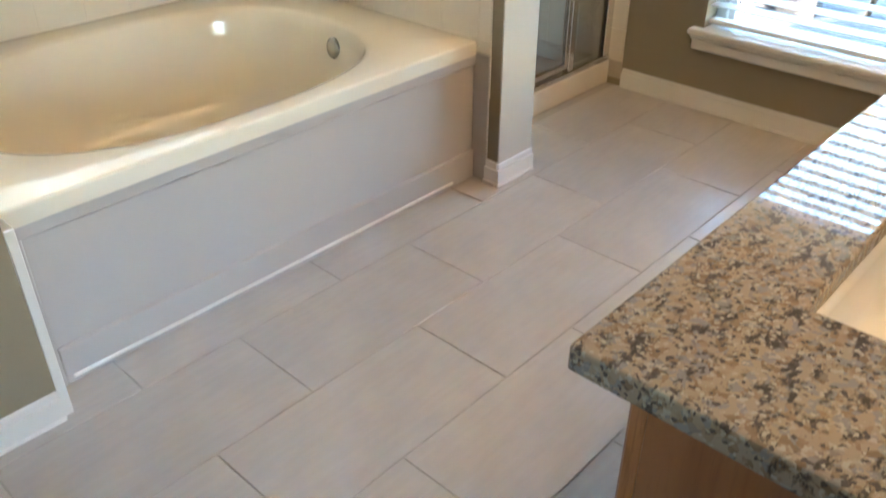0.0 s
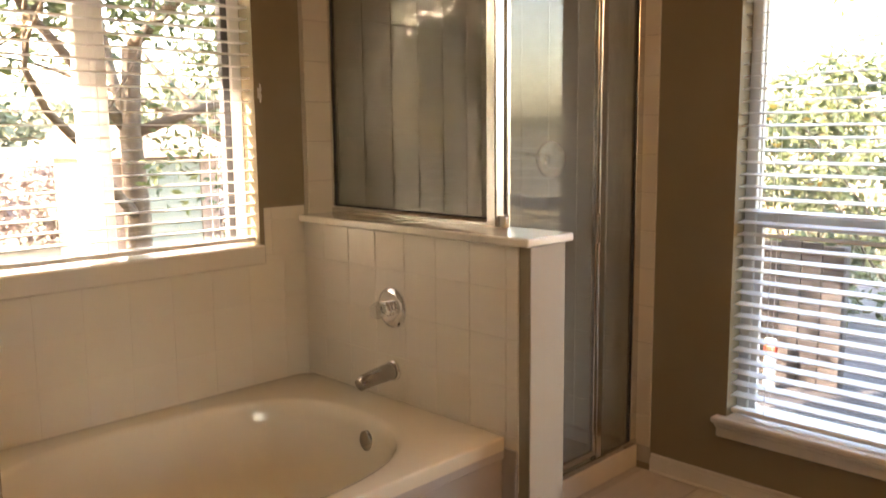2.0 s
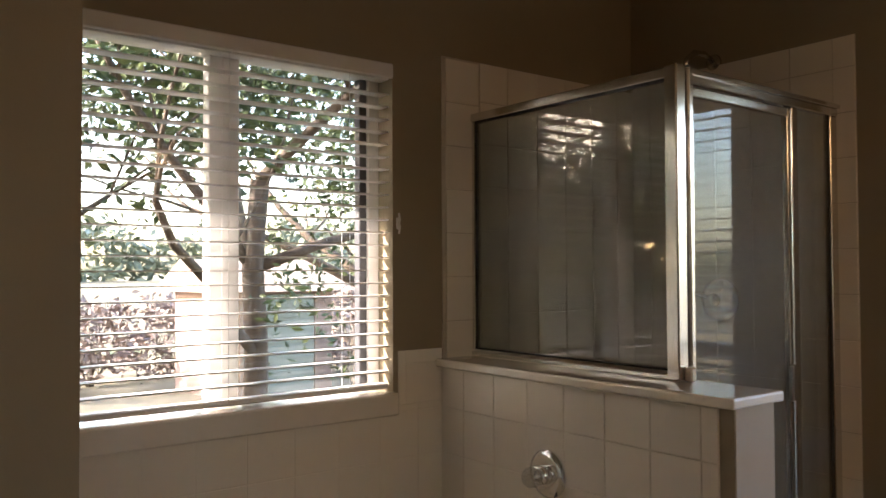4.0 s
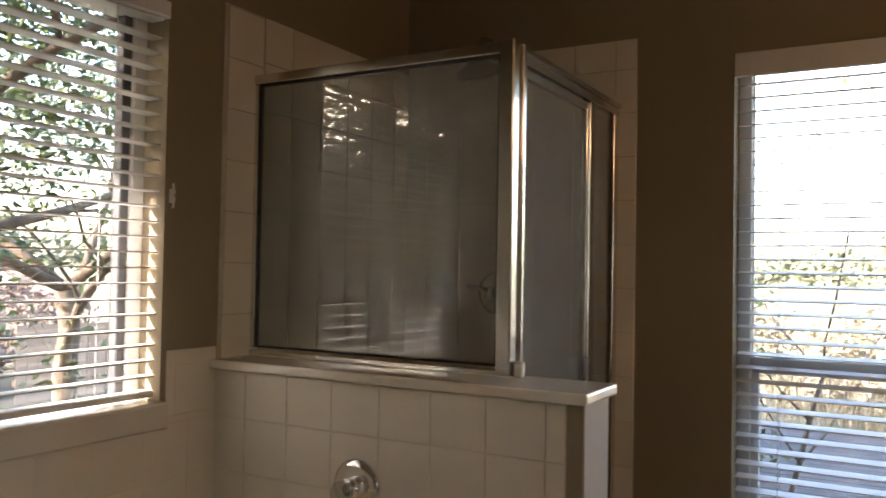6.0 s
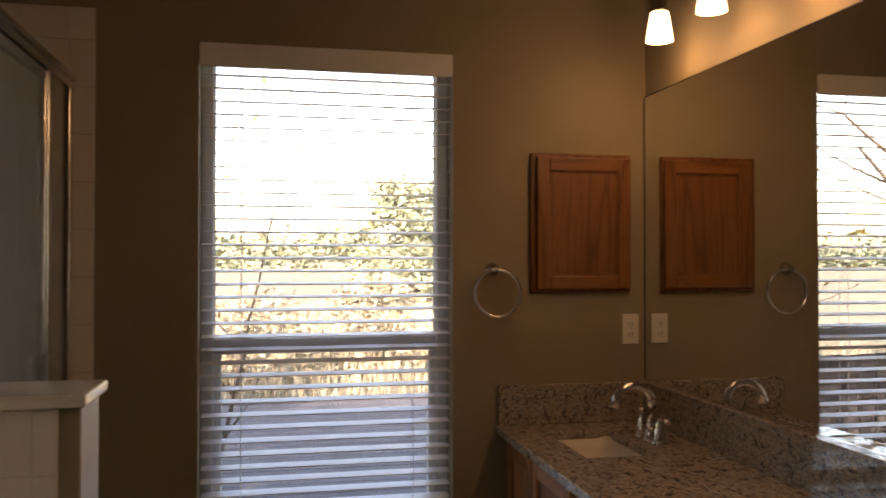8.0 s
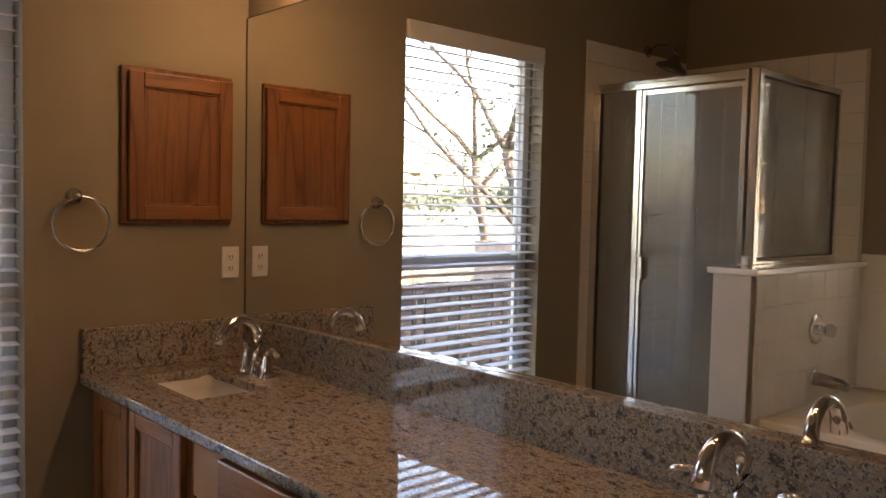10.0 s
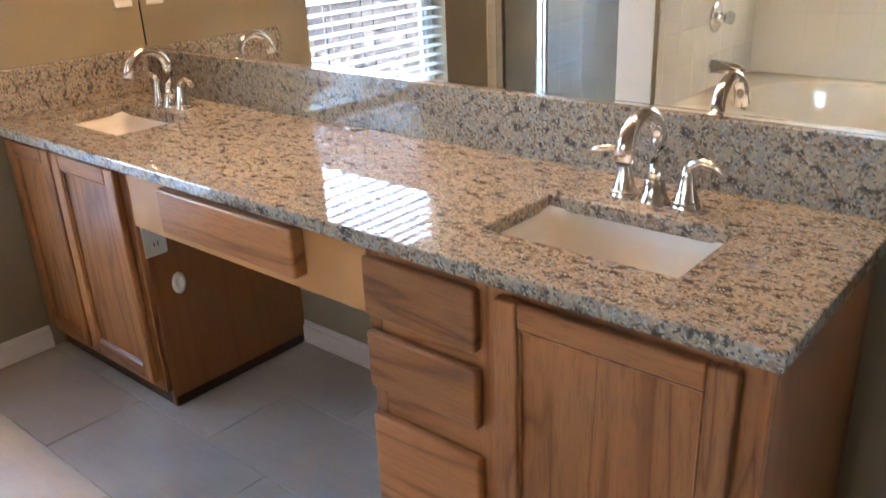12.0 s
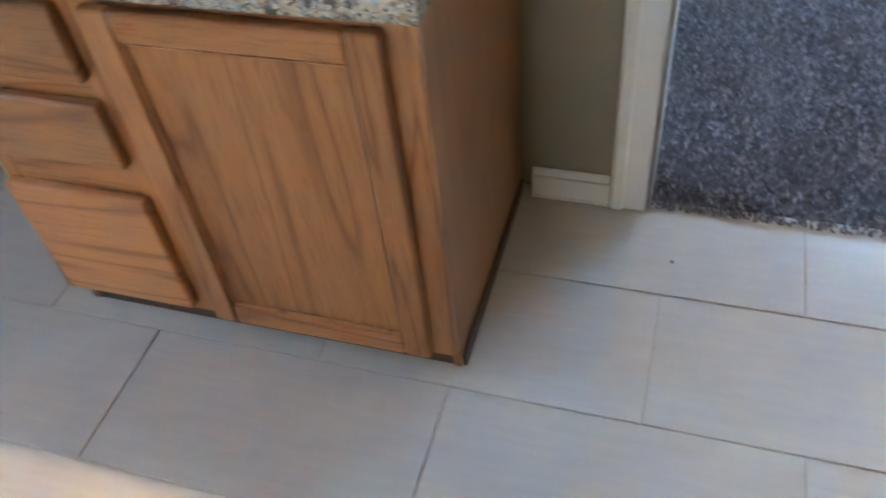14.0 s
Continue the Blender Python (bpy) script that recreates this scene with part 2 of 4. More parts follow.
TUFT = tuft_mat()
LEAF = leaf_mat("evergreen_leaf", (0.03, 0.055, 0.018), (0.07, 0.11, 0.03), (0.16, 0.20, 0.07))
SHRUBLEAF = leaf_mat("shrub_leaf", (0.042, 0.065, 0.026), (0.09, 0.12, 0.05), (0.2, 0.22, 0.11))
# Distance haze is mixed into these paler leaf tones.
HAZELEAF = leaf_mat("hazed_foliage", (0.13, 0.155, 0.10), (0.19, 0.21, 0.14), (0.26, 0.27, 0.18))
STRAW = leaf_mat("dry_grass_blade", (0.17, 0.14, 0.09), (0.29, 0.25, 0.165), (0.41, 0.375, 0.265))
MAUVE = leaf_mat("winter_bush_twig", (0.14, 0.10, 0.085), (0.25, 0.19, 0.165), (0.36, 0.29, 0.25))
YELLOW = leaf_mat("autumn_leaf", (0.45, 0.24, 0.05), (0.62, 0.42, 0.08), (0.70, 0.55, 0.15))
BARK = plain("bark", (0.085, 0.062, 0.045), (0.15, 0.115, 0.085), 14, 0.9, bump=0.9, bump_scale=50)
def lawn():
    """Dry grass with greener patches."""
    m, t, b = material("dry_field")
    v = coords(t)
    c = ramp(t, noise_at(t, v, 0.6, 5), ((0.3, (0.12, 0.11, 0.065)), (0.7, (0.20, 0.175, 0.11))))
    patch = ramp(t, noise_at(t, v, 0.12, 3), ((0.58, (0, 0, 0)), (0.68, (1, 1, 1))))
    c = mixed(t, c, (0.085, 0.115, 0.04), patch)
    fine = ramp(t, noise_at(t, v, 25, 3), ((0.3, (0.7, 0.7, 0.7)), (0.7, (1.2, 1.2, 1.2))))
    c = mixed(t, c, fine, 1.0, "MULTIPLY")
    t.links.new(c, b.inputs["Base Color"])
    b.inputs["Roughness"].default_value = 0.95
    relief(t, b, noise_at(t, v, 30, 3), 0.8, 0.02)
    return m


LAWN = lawn()
BOARD = plain("weathered_board", (0.33, 0.24, 0.185), (0.44, 0.33, 0.26), 8, 0.85, bump=0.5, bump_scale=60, vary=0.2)
BRICKM = plain("far_brick", (0.30, 0.215, 0.18), (0.37, 0.275, 0.235), 9, 0.9, bump=0.6)
ROOFM = plain("roof_shingle", (0.13, 0.105, 0.09), (0.20, 0.165, 0.145), 6, 0.9, bump=0.6)
TANROOF = plain("tan_shingle", (0.30, 0.235, 0.18), (0.38, 0.305, 0.24), 9, 0.9, bump=0.6)
# Near-black tone replaces the shade missing on the deck screen's boards.
SHADEBOARD = plain("shade_toned_board", (0.03, 0.025, 0.026), (0.05, 0.042, 0.042), 9, 0.8, bump=0.5, bump_scale=60, vary=0.25)
REDM = plain("red_plastic", (0.5, 0.06, 0.04), (0.55, 0.08, 0.05), 8, 0.4)
DECKM = plain("dark_deck_board", (0.05, 0.047, 0.05), (0.08, 0.076, 0.08), 5, 0.8, bump=0.4, bump_scale=60, vary=0.25)
SHEDM = plain("grey_green_metal", (0.20, 0.23, 0.20), (0.25, 0.28, 0.245), 4, 0.5)
SIDING = plain("outer_wall", (0.40, 0.33, 0.26), (0.46, 0.39, 0.31), 4, 0.85, bump=0.3)


# ---- mesh helpers ----
BASE = {}


def box(bm, x0, x1, y0, y1, z0, z1, bevel=0.0, seg=1):
    """Adds a box to bm, with rounded edges if wanted."""
    x0, x1, y0, y1, z0, z1 = min(x0, x1), max(x0, x1), min(y0, y1), max(y0, y1), min(z0, z1), max(z0, z1)
    m = Matrix.LocRotScale(((x0 + x1) / 2, (y0 + y1) / 2, (z0 + z1) / 2), None, (x1 - x0, y1 - y0, z1 - z0))
    r = bmesh.ops.create_cube(bm, size=1, matrix=m)
    if bevel:
        edges = list({e for v in r["verts"] for e in v.link_edges})
        bmesh.ops.bevel(bm, geom=edges, offset=bevel, segments=seg, profile=0.5, affect="EDGES")
    return bm


def boxed(*args, bevel=0.0, seg=1):
    return box(bmesh.new(), *args, bevel=bevel, seg=seg)


def lathe(bm, profile, m, n=24):
    """Turns (radius, height) pairs round the z axis of the matrix m."""
    rings = []
    for r, h in profile:
        rings.append([bm.verts.new(m @ Vector((r * math.cos(2 * math.pi * i / n), r * math.sin(2 * math.pi * i / n), h))) for i in range(n)])
    for a, b in zip(rings, rings[1:]):
        for i in range(n):
            bm.faces.new((a[i], a[(i + 1) % n], b[(i + 1) % n], b[i]))
    for ring, flip in ((rings[0], True), (rings[-1], False)):
        bm.faces.new(ring[::-1] if flip else ring)
    for f in bm.faces:
        f.smooth = True
    return bm


def tube(bm, pts, radii, n=12, closed=False):
    """A tube along pts, with a radius at each."""
    pts = [Vector(p) for p in pts]
    rings = []
    for i, p in enumerate(pts):
        if closed:
            d = pts[(i + 1) % len(pts)] - pts[i - 1]
        else:
            d = pts[min(i + 1, len(pts) - 1)] - pts[max(i - 1, 0)]
        q = d.to_track_quat("Z", "Y")
        r = radii[i] if isinstance(radii, (list, tuple)) else radii
        rings.append([bm.verts.new(p + q @ Vector((r * math.cos(2 * math.pi * k / n), r * math.sin(2 * math.pi * k / n), 0))) for k in range(n)])
    for a, b in zip(rings, rings[1:] + (rings[:1] if closed else [])):
        for k in range(n):
            f = bm.faces.new((a[k], a[(k + 1) % n], b[(k + 1) % n], b[k]))
            f.smooth = True
    if not closed:
        bm.faces.new(rings[0][::-1])
        bm.faces.new(rings[-1])
    return bm


def finish(name, bm, mat, base):
    bmesh.ops.recalc_face_normals(bm, faces=bm.faces)
    bmesh.ops.translate(bm, vec=-Vector(base), verts=bm.verts)
    me = bpy.data.meshes.new(name)
    bm.to_mesh(me)
    bm.free()
    me.materials.append(mat)
    return me


def thing(name, at, label, category, group="", kind=""):
    """An empty at the base of a thing, which carries its parts."""
    ob = new(name)
    ob.empty_display_size = 0.1
    ob.location = at
    BASE[ob] = tuple(at)
    return tagged(ob, label, category, group, kind)


def part(name, bm, mat, parent, label=""):
    """A mesh in world measures, as a part of parent."""
    ob = new(name, finish(name, bm, mat, BASE[parent]))
    ob.parent = parent
    BASE[ob] = BASE[parent]
    return tagged(ob, label)


def solid(name, bm, mat, label, category, group="", kind="", at=(0, 0, 0)):
    ob = new(name, finish(name, bm, mat, at))
    ob.location = at
    BASE[ob] = tuple(at)
    return tagged(ob, label, category, group, kind)


def structure(name, bm, mat, label, category="wall"):
    return solid(name, bm, mat, label, category, kind="structure")


# ---- shell of the room ----
H = 2.95
bm = bmesh.new()
for b in ((-3.12, -1.655, 0, 0.15, -0.1, H), (-0.76, 1.0, 0, 0.15, -0.1, H), (-1.655, -0.76, 0, 0.15, -0.1, 0.305), (-1.655, -0.76, 0, 0.15, 2.168, H),
          (2.4, 3.15, 0, 0.15, -0.1, H), (1.0, 2.4, 0, 0.15, -0.1, 0.5), (1.0, 2.4, 0, 0.15, 2.18, H)):
    box(bm, *b)
wall_north = structure("wall_north", bm, PAINT, "tan painted wall with a tall window opening")
bm = bmesh.new()
for b in ((-3.12, -2.97, -1.275, 0, -0.1, H), (-3.12, -2.97, -2.585, -2.45, -0.1, H), (-3.12, -2.97, -2.45, -1.275, -0.1, 0.985), (-3.12, -2.97, -2.45, -1.275, 2.162, H)):
    box(bm, *b)
wall_west = structure("wall_west", bm, PAINT, "tan painted wall above the tub with a wide window")
wall_tub_end = structure("wall_tub_end", boxed(-3.12, -1.80, -2.705, -2.57, -0.1, H), PAINT, "tan painted wall at the foot of the tub")
wall_hall = structure("wall_hall", boxed(-1.96, -1.80, -4.2, -2.705, -0.1, H), PAINT, "tan painted side wall")
wall_south = structure("wall_south", boxed(-1.96, 0.0, -4.35, -4.2, -0.1, H), PAINT, "tan painted back wall")
wall_room_end = structure("wall_room_end", boxed(0.0, 3.15, -6.75, -6.6, -0.1, H), PAINT, "tan painted end wall of the carpeted room")
bm = bmesh.new()
for b in ((0, 0.12, -2.70, 0, -0.1, H), (0, 0.12, -6.6, -3.52, -0.1, H), (0, 0.12, -3.52, -2.70, 2.05, H), (-0.03, 0, -2.70, -2.445, -0.1, H)):
    box(bm, *b)
wall_east = structure("wall_east", bm, PAINT, "tan painted wall behind the vanity with a doorway")
bm = bmesh.new()
for b in ((3.0, 3.15, -3.7, 0, -0.1, H), (3.0, 3.15, -6.6, -5.3, -0.1, H), (3.0, 3.15, -5.3, -3.7, -0.1, 0.8), (3.0, 3.15, -5.3, -3.7, 2.1, H)):
    box(bm, *b)
wall_far = structure("wall_far_room", bm, PAINT, "tan painted wall of the carpeted room")
ceiling = structure("ceiling", boxed(-3.12, 3.15, -6.75, 0.15, H, H + 0.12), CEIL, "plain painted ceiling", "ceiling")
roof = bmesh.new()
vs = [roof.verts.new(p) for p in ((-3.6, 0.6, 2.8), (3.7, 0.6, 2.8), (3.7, -11, 2.8), (-3.6, -11, 2.8), (0.0, -4.2, 5.0), (0.0, -6.6, 5.0))]
for f in ((0, 1, 4), (1, 2, 5, 4), (2, 3, 5), (3, 0, 4, 5), (0, 3, 2, 1)):
    roof.faces.new([vs[i] for i in f])
bmesh.ops.translate(roof, vec=(0, 0, 0.29), verts=roof.verts)
structure("roof", roof, ROOFM, "hipped shingle roof over the house", "roof")
# Out-of-view eave, added to hold sky light off the floor by the window.
structure("eave_soffit_north", boxed(-3.92, 3.7, 0.152, 1.25, 2.6, 2.7), SIDING, "unseen boxed eave added to dim the tall window's light", "eave")
structure("eave_soffit", boxed(-3.92, -3.125, -10.5, 0.15, 2.66, 2.76), SIDING, "boxed eave under the roof edge", "eave")
bm = bmesh.new()
box(bm, -3.12, -2.97, -10.5, -2.68, -0.3, 2.95), box(bm, 3.15, 3.6, 0.0, 0.15, -0.3, 2.95)
structure("wall_outer", bm, SIDING, "outer walls of the house", "wall")

floor = structure("floor", boxed(-3.12, 0.0, -4.2, 0.0, -0.1, -0.003), FGROUT, "pale porcelain tile floor in running bond", "floor")
carpet = structure("floor_carpet", boxed(0.0, 3.0, -6.6, 0.0, -0.1, 0.002), CARPET, "grey purple carpet of the next room", "floor")

# ---- windows ----
def window(name, wall_axis, a0, a1, z0, z1, face, out, mid, label):
    """A window in its reveal. a0..a1 along the wall, face: the wall's inner face, out: +1 or -1, the way outside. mid: 'rail' or 'stile'."""
    def bx(bm, a, b, d0, d1, lo, hi, bevel=0.0):
        d0, d1 = face + out * d0, face + out * d1
        return box(bm, *((a, b, d0, d1) if wall_axis == "x" else (d0, d1, a, b)), lo, hi, bevel=bevel)
    at = ((a0 + a1) / 2, face, z0) if wall_axis == "x" else (face, (a0 + a1) / 2, z0)
    w = thing(name, at, label, "window", kind="structure")
    fr = bmesh.new()
    for a, b, lo, hi in ((a0, a0 + 0.045, z0, z1), (a1 - 0.045, a1, z0, z1), (a0 + 0.045, a1 - 0.045, z0, z0 + 0.045), (a0 + 0.045, a1 - 0.045, z1 - 0.045, z1)):
        bx(fr, a, b, 0.085, 0.145, lo, hi, 0.004)
    part("window_frame", fr, VINYL, w)
    if mid == "rail":
        zm = 1.105
        part("meeting_rail", bx(bmesh.new(), a0 + 0.045, a1 - 0.045, 0.095, 0.135, zm - 0.028, zm + 0.028, 0.004), VINYL, w)
        for k in (0.16, 0.8):
            a = a0 + (a1 - a0) * k
            lock = bx(bmesh.new(), a - 0.028, a + 0.028, 0.088, 0.118, zm + 0.028, zm + 0.036, 0.002)
            bx(lock, a - 0.008, a + 0.03, 0.084, 0.096, zm + 0.036, zm + 0.046, 0.002)
            part("sash_lock", lock, VINYL, w)
        for s, (lo, hi) in enumerate(((z0 + 0.045, zm - 0.028), (zm + 0.028, z1 - 0.045))):
            d = 0.105 + 0.014 * s
            sash = bmesh.new()
            e = 0.05 if s else 0.072
            for a, b in ((a0 + 0.045, a0 + e), (a1 - e, a1 - 0.045)):
                bx(sash, a, b, d - 0.01, d + 0.012, lo, hi, 0.002)
            part("sash", sash, VINYL, w)
            g = part("pane", bx(bmesh.new(), a0 + e, a1 - e, d, d + 0.004, lo, hi), GLASS, w)
            g.visible_shadow = False
    else:
        m = -1.845
        part("meeting_stile", bx(bmesh.new(), m - 0.05, m + 0.05, 0.09, 0.14, z0 + 0.045, z1 - 0.045, 0.004), VINYL, w)
        part("dark_track", bx(bmesh.new(), a1 - 0.075, a1 - 0.045, 0.095, 0.13, z0 + 0.045, z1 - 0.045, 0.003), SCREEN, w)
        for a, b in ((a0 + 0.045, m - 0.05), (m + 0.05, a1 - 0.075)):
            g = part("pane", bx(bmesh.new(), a, b, 0.112, 0.116, z0 + 0.045, z1 - 0.045), GLASS, w)
            g.visible_shadow = False
    return w


window_1 = window("window_1", "y", -2.45, -1.275, 0.985, 2.162, -2.97, -1, "stile", "wide white sliding window above the tub")
window_2 = window("window_2", "x", -1.655, -0.76, 0.305, 2.168, 0.0, 1, "rail", "tall white single hung window")


def blind(name, axis, a0, a1, z0, z1, face, out, pitch, label, tilt, drop=0.085):
    at = ((a0 + a1) / 2, face, z1) if axis == "x" else (face, (a0 + a1) / 2, z1)
    b = thing(name, at, label, "blind")

    def bx(a, c, d0, d1, lo, hi, bevel=0.0):
        d0, d1 = face + out * d0, face + out * d1
        return boxed(*((a, c, d0, d1) if axis == "x" else (d0, d1, a, c)), lo, hi, bevel=bevel)
    part("valance", bx(a0 + 0.002, a1 - 0.002, -0.012, 0.004, z1 - drop, z1 - 0.002, 0.004), SLAT, b)
    part("headrail", bx(a0 + 0.006, a1 - 0.006, 0.010, 0.065, z1 - 0.055, z1 - 0.006, 0.003), SLAT, b)
    count = int((z1 - 0.10 - z0 - 0.03) / pitch)
    mesh = None
    for i in range(count):
        z = z1 - 0.105 - i * pitch
        if mesh is None:
            bm = bx(a0 + 0.008, a1 - 0.008, 0.012, 0.062, z - 0.0018, z + 0.0018)
            mid = face + out * 0.037
            turn = Matrix.Rotation(radians(tilt), 4, "X" if axis == "x" else "Y")
            piv = Vector((0, mid, z)) if axis == "x" else Vector((mid, 0, z))
            bmesh.ops.transform(bm, matrix=Matrix.Translation(piv) @ turn @ Matrix.Translation(-piv), verts=bm.verts)
            s = part("slat", bm, SLAT, b)
            mesh, top = s.data, z
        else:
            s = new("slat", mesh)
            s.parent = b
            s.location = (0, 0, z - top)
    part("bottom_rail", bx(a0 + 0.008, a1 - 0.008, 0.014, 0.060, z0 + 0.012, z0 + 0.030, 0.004), SLAT, b)
    span = a1 - a0
    for k in (0.14, 0.5, 0.86) if span > 1 else (0.16, 0.84):
        a = a0 + span * k
        for d in (0.011, 0.063):
            p = (a, face + out * d) if axis == "x" else (face + out * d, a)
            part("ladder_cord", tube(bmesh.new(), [(*p, z0 + 0.02), (*p, z1 - 0.05)], 0.0010, 5), SLAT, b)
    a = a0 + span * 0.09
    p = (a, face - out * 0.006) if axis == "x" else (face - out * 0.006, a)
    part("pull_cord", tube(bmesh.new(), [(*p, z1 - 0.62), (*p, z1 - 0.08)], 0.0013, 5), SLAT, b)
    if axis == "x":
        return b
    ball = [(max(0.002, 0.016 * math.sin(math.pi * k / 8)), -0.016 * math.cos(math.pi * k / 8)) for k in range(9)]
    part("cord_tassel", lathe(bmesh.new(), ball, pose(*p, z1 - 0.632), 14), BRONZE, b)
    return b


blind("window_blind", "y", -2.45, -1.275, 1.03, 2.162, -2.97, -1, 0.0435, "white faux wood blind with open slats over the tub", 0, 0.052)
blind("window_blind", "x", -1.655, -0.76, 0.33, 2.168, 0.0, 1, 0.0458, "white faux wood blind with open slats in the tall window", 7)


def sill_profile(name, axis, a0, a1, face, out, top, reach, thick, apron, mat, label, lug=0.04, back=0.085):
    bm = bmesh.new()

    def bx(a, c, d0, d1, lo, hi, bevel=0.0):
        d0, d1 = face - out * d0, face - out * d1
        box(bm, *((a, c, d0, d1) if axis == "x" else (d0, d1, a, c)), lo, hi, bevel=bevel)
    bx(a0 - lug, a1 + lug, 0.0005, reach, top - thick, top, 0.006)
    bx(a0 + 0.001, a1 - 0.001, -back, 0.002, top - thick, top - 0.001)
    if apron:
        bx(a0 - lug + 0.012, a1 + lug - 0.012, 0.0005, reach * 0.45, top - thick - apron, top - thick + 0.002, 0.004)
        bx(a0 - lug + 0.008, a1 + lug - 0.008, 0.0005, reach * 0.7, top - thick - 0.018, top - thick + 0.002, 0.005)
    return structure(name, bm, mat, label, "sill")


sill_profile("window_sill_2", "x", -1.655, -0.76, 0.0, 1, 0.327, 0.05, 0.025, 0.06, WHITE, "white painted stool and apron under the tall window", 0.045)
sill_profile("window_sill_1", "y", -2.45, -1.275, -2.97, -1, 1.032, 0.042, 0.075, 0.0, CAPM, "glossy cast marble sill over the tub", 0.0)


# ---- baseboards and door casing ----
def baseboard(name, axis, a0, a1, face, side, label="white painted baseboard"):
    """side: the way from the wall into the room."""
    bm = bmesh.new()
    for d, lo, hi, bv in ((0.013, 0.0, 0.062, 0.0), (0.009, 0.06, 0.083, 0.004), (0.017, 0.0, 0.012, 0.004)):
        d0, d1 = face, face + side * d
        box(bm, *((a0, a1, d0, d1) if axis == "x" else (d0, d1, a0, a1)), lo, hi, bevel=bv)
    return structure(name, bm, WHITE, label, "baseboard")


baseboard("baseboard_north", "x", -1.985, -0.56, -0.0005, -1)
baseboard("baseboard_knee_space", "y", -1.60, -0.705, -0.0005, -1)
baseboard("baseboard_door_side", "y", -2.612, -2.445, -0.0305, -1)
baseboard("baseboard_hall", "y", -4.19, -2.57, -1.7995, 1)
baseboard("baseboard_south", "x", -1.82, -0.02, -4.1995, 1)
casing = bmesh.new()
for y0, y1 in ((-2.69, -2.615), (-3.605, -3.53)):
    box(casing, -0.045, -0.0305, y0, y1, 0, 2.12, bevel=0.004)
    box(casing, -0.052, -0.043, y0 + 0.045, y1 - 0.004, 0, 2.118, bevel=0.004)
box(casing, -0.0452, 0.0, -3.53, -2.69, 2.055, 2.13, bevel=0.004)
for y0, y1 in ((-2.7005, -2.68), (-3.54, -3.5195)):
    box(casing, -0.03, 0.119, y0, y1, 0, 2.045)
box(casing, 0.001, 0.119, -3.5195, -2.7005, 2.03, 2.049)
structure("door_casing", casing, WHITE, "white painted door casing and jamb", "door casing")
structure("trim_corner", boxed(-1.90, -1.7995, -2.5695, -2.548, 0, 0.485, bevel=0.002), WHITE, "white caulked trim beside the tub apron", "trim")

structure("trim_tub_return", boxed(-1.905, -1.841, -1.0715, -1.0625, 0, 0.44, bevel=0.002), APRON, "cream return board in the apron's shaded tone", "trim")

# ---- knee wall and shower ----
KS, KN, KE = -1.062, -0.885, -1.80
wall_knee = structure("wall_knee", boxed(-2.97, KE, KS, KN, 0, 1.105), PAINT, "tan painted knee wall between tub and shower")
# Thin skin that sets the end face paler than the tan wall.
wall_knee_end = structure("trim_knee_end", boxed(KE, KE + 0.004, KS + 0.002, KN - 0.002, 0, 1.105), CREAM, "pale end face of the knee wall", "trim")
bm = bmesh.new()
for d, lo, hi, bv in ((0.014, 0.0, 0.06, 0.0), (0.009, 0.058, 0.083, 0.004), (0.02, 0.0, 0.014, 0.004)):
    box(bm, KE + 0.004, KE + 0.004 + d, KS - d, KN, lo, hi, bevel=bv)
    box(bm, KE - 0.045, KE + 0.004, KS - d, KS, lo, hi, bevel=0)
structure("baseboard_knee_wall", bm, WHITE, "white baseboard round the knee wall's end", "baseboard")
structure("cap_knee_wall", boxed(-2.969, -1.780, -1.095, -0.862, 1.105, 1.133, bevel=0.006, seg=2), CAPM, "glossy cream cast marble cap on the knee wall", "cap")
curb = structure("shower_curb", boxed(-2.14, -2.052, -0.885, -0.0005, 0.0, 0.105, bevel=0.008, seg=2), CAPM, "cream shower curb", "curb")
structure("shower_pan", boxed(-2.97, -2.13, -0.885, 0, 0.0, 0.03), CAPM, "cream shower floor pan", "shower floor")

shower = thing("shower_enclosure", (-2.07, -0.91, 1.133), "framed shower enclosure of clear glass and bright aluminium", "shower enclosure")
YP, XP, ZT = -0.915, -2.07, 2.026


def bar(*a, bevel=0.003):
    return boxed(*a, bevel=bevel)


part("top_rail", bar(-2.965, XP - 0.02, YP - 0.016, YP + 0.016, ZT - 0.03, ZT), ALU, shower)
part("sill_rail", bar(-2.965, XP - 0.02, YP - 0.014, YP + 0.014, 1.133, 1.15), ALU, shower)
part("wall_channel", bar(-2.962, -2.945, YP - 0.013, YP + 0.013, 1.158, ZT - 0.03), ALU, shower)
bm = bmesh.new()
box(bm, XP - 0.022, XP + 0.022, YP - 0.022, YP + 0.022, 1.133, ZT + 0.004, bevel=0.004)
box(bm, XP + 0.005, XP + 0.03, YP + 0.026, YP + 0.048, 1.133, ZT, bevel=0.004)
part("corner_post", bm, ALU, shower)
part("door_header", bar(XP - 0.018, XP + 0.018, YP + 0.05, -0.009, ZT - 0.045, ZT + 0.002), ALU, shower)
part("header_lip", bar(XP + 0.018, XP + 0.028, YP + 0.03, -0.009, ZT - 0.018, ZT - 0.004, bevel=0.002), ALU, shower)
part("threshold", bar(XP - 0.018, XP + 0.018, KN, -0.009, 0.105, 0.128), ALU, shower)
part("wall_jamb", bar(XP - 0.014, XP + 0.014, -0.055, -0.009, 0.128, ZT - 0.045), ALU, shower)
part("strike_post", bar(XP - 0.016, XP + 0.016, -0.312, -0.277, 0.128, ZT - 0.045), ALU, shower)
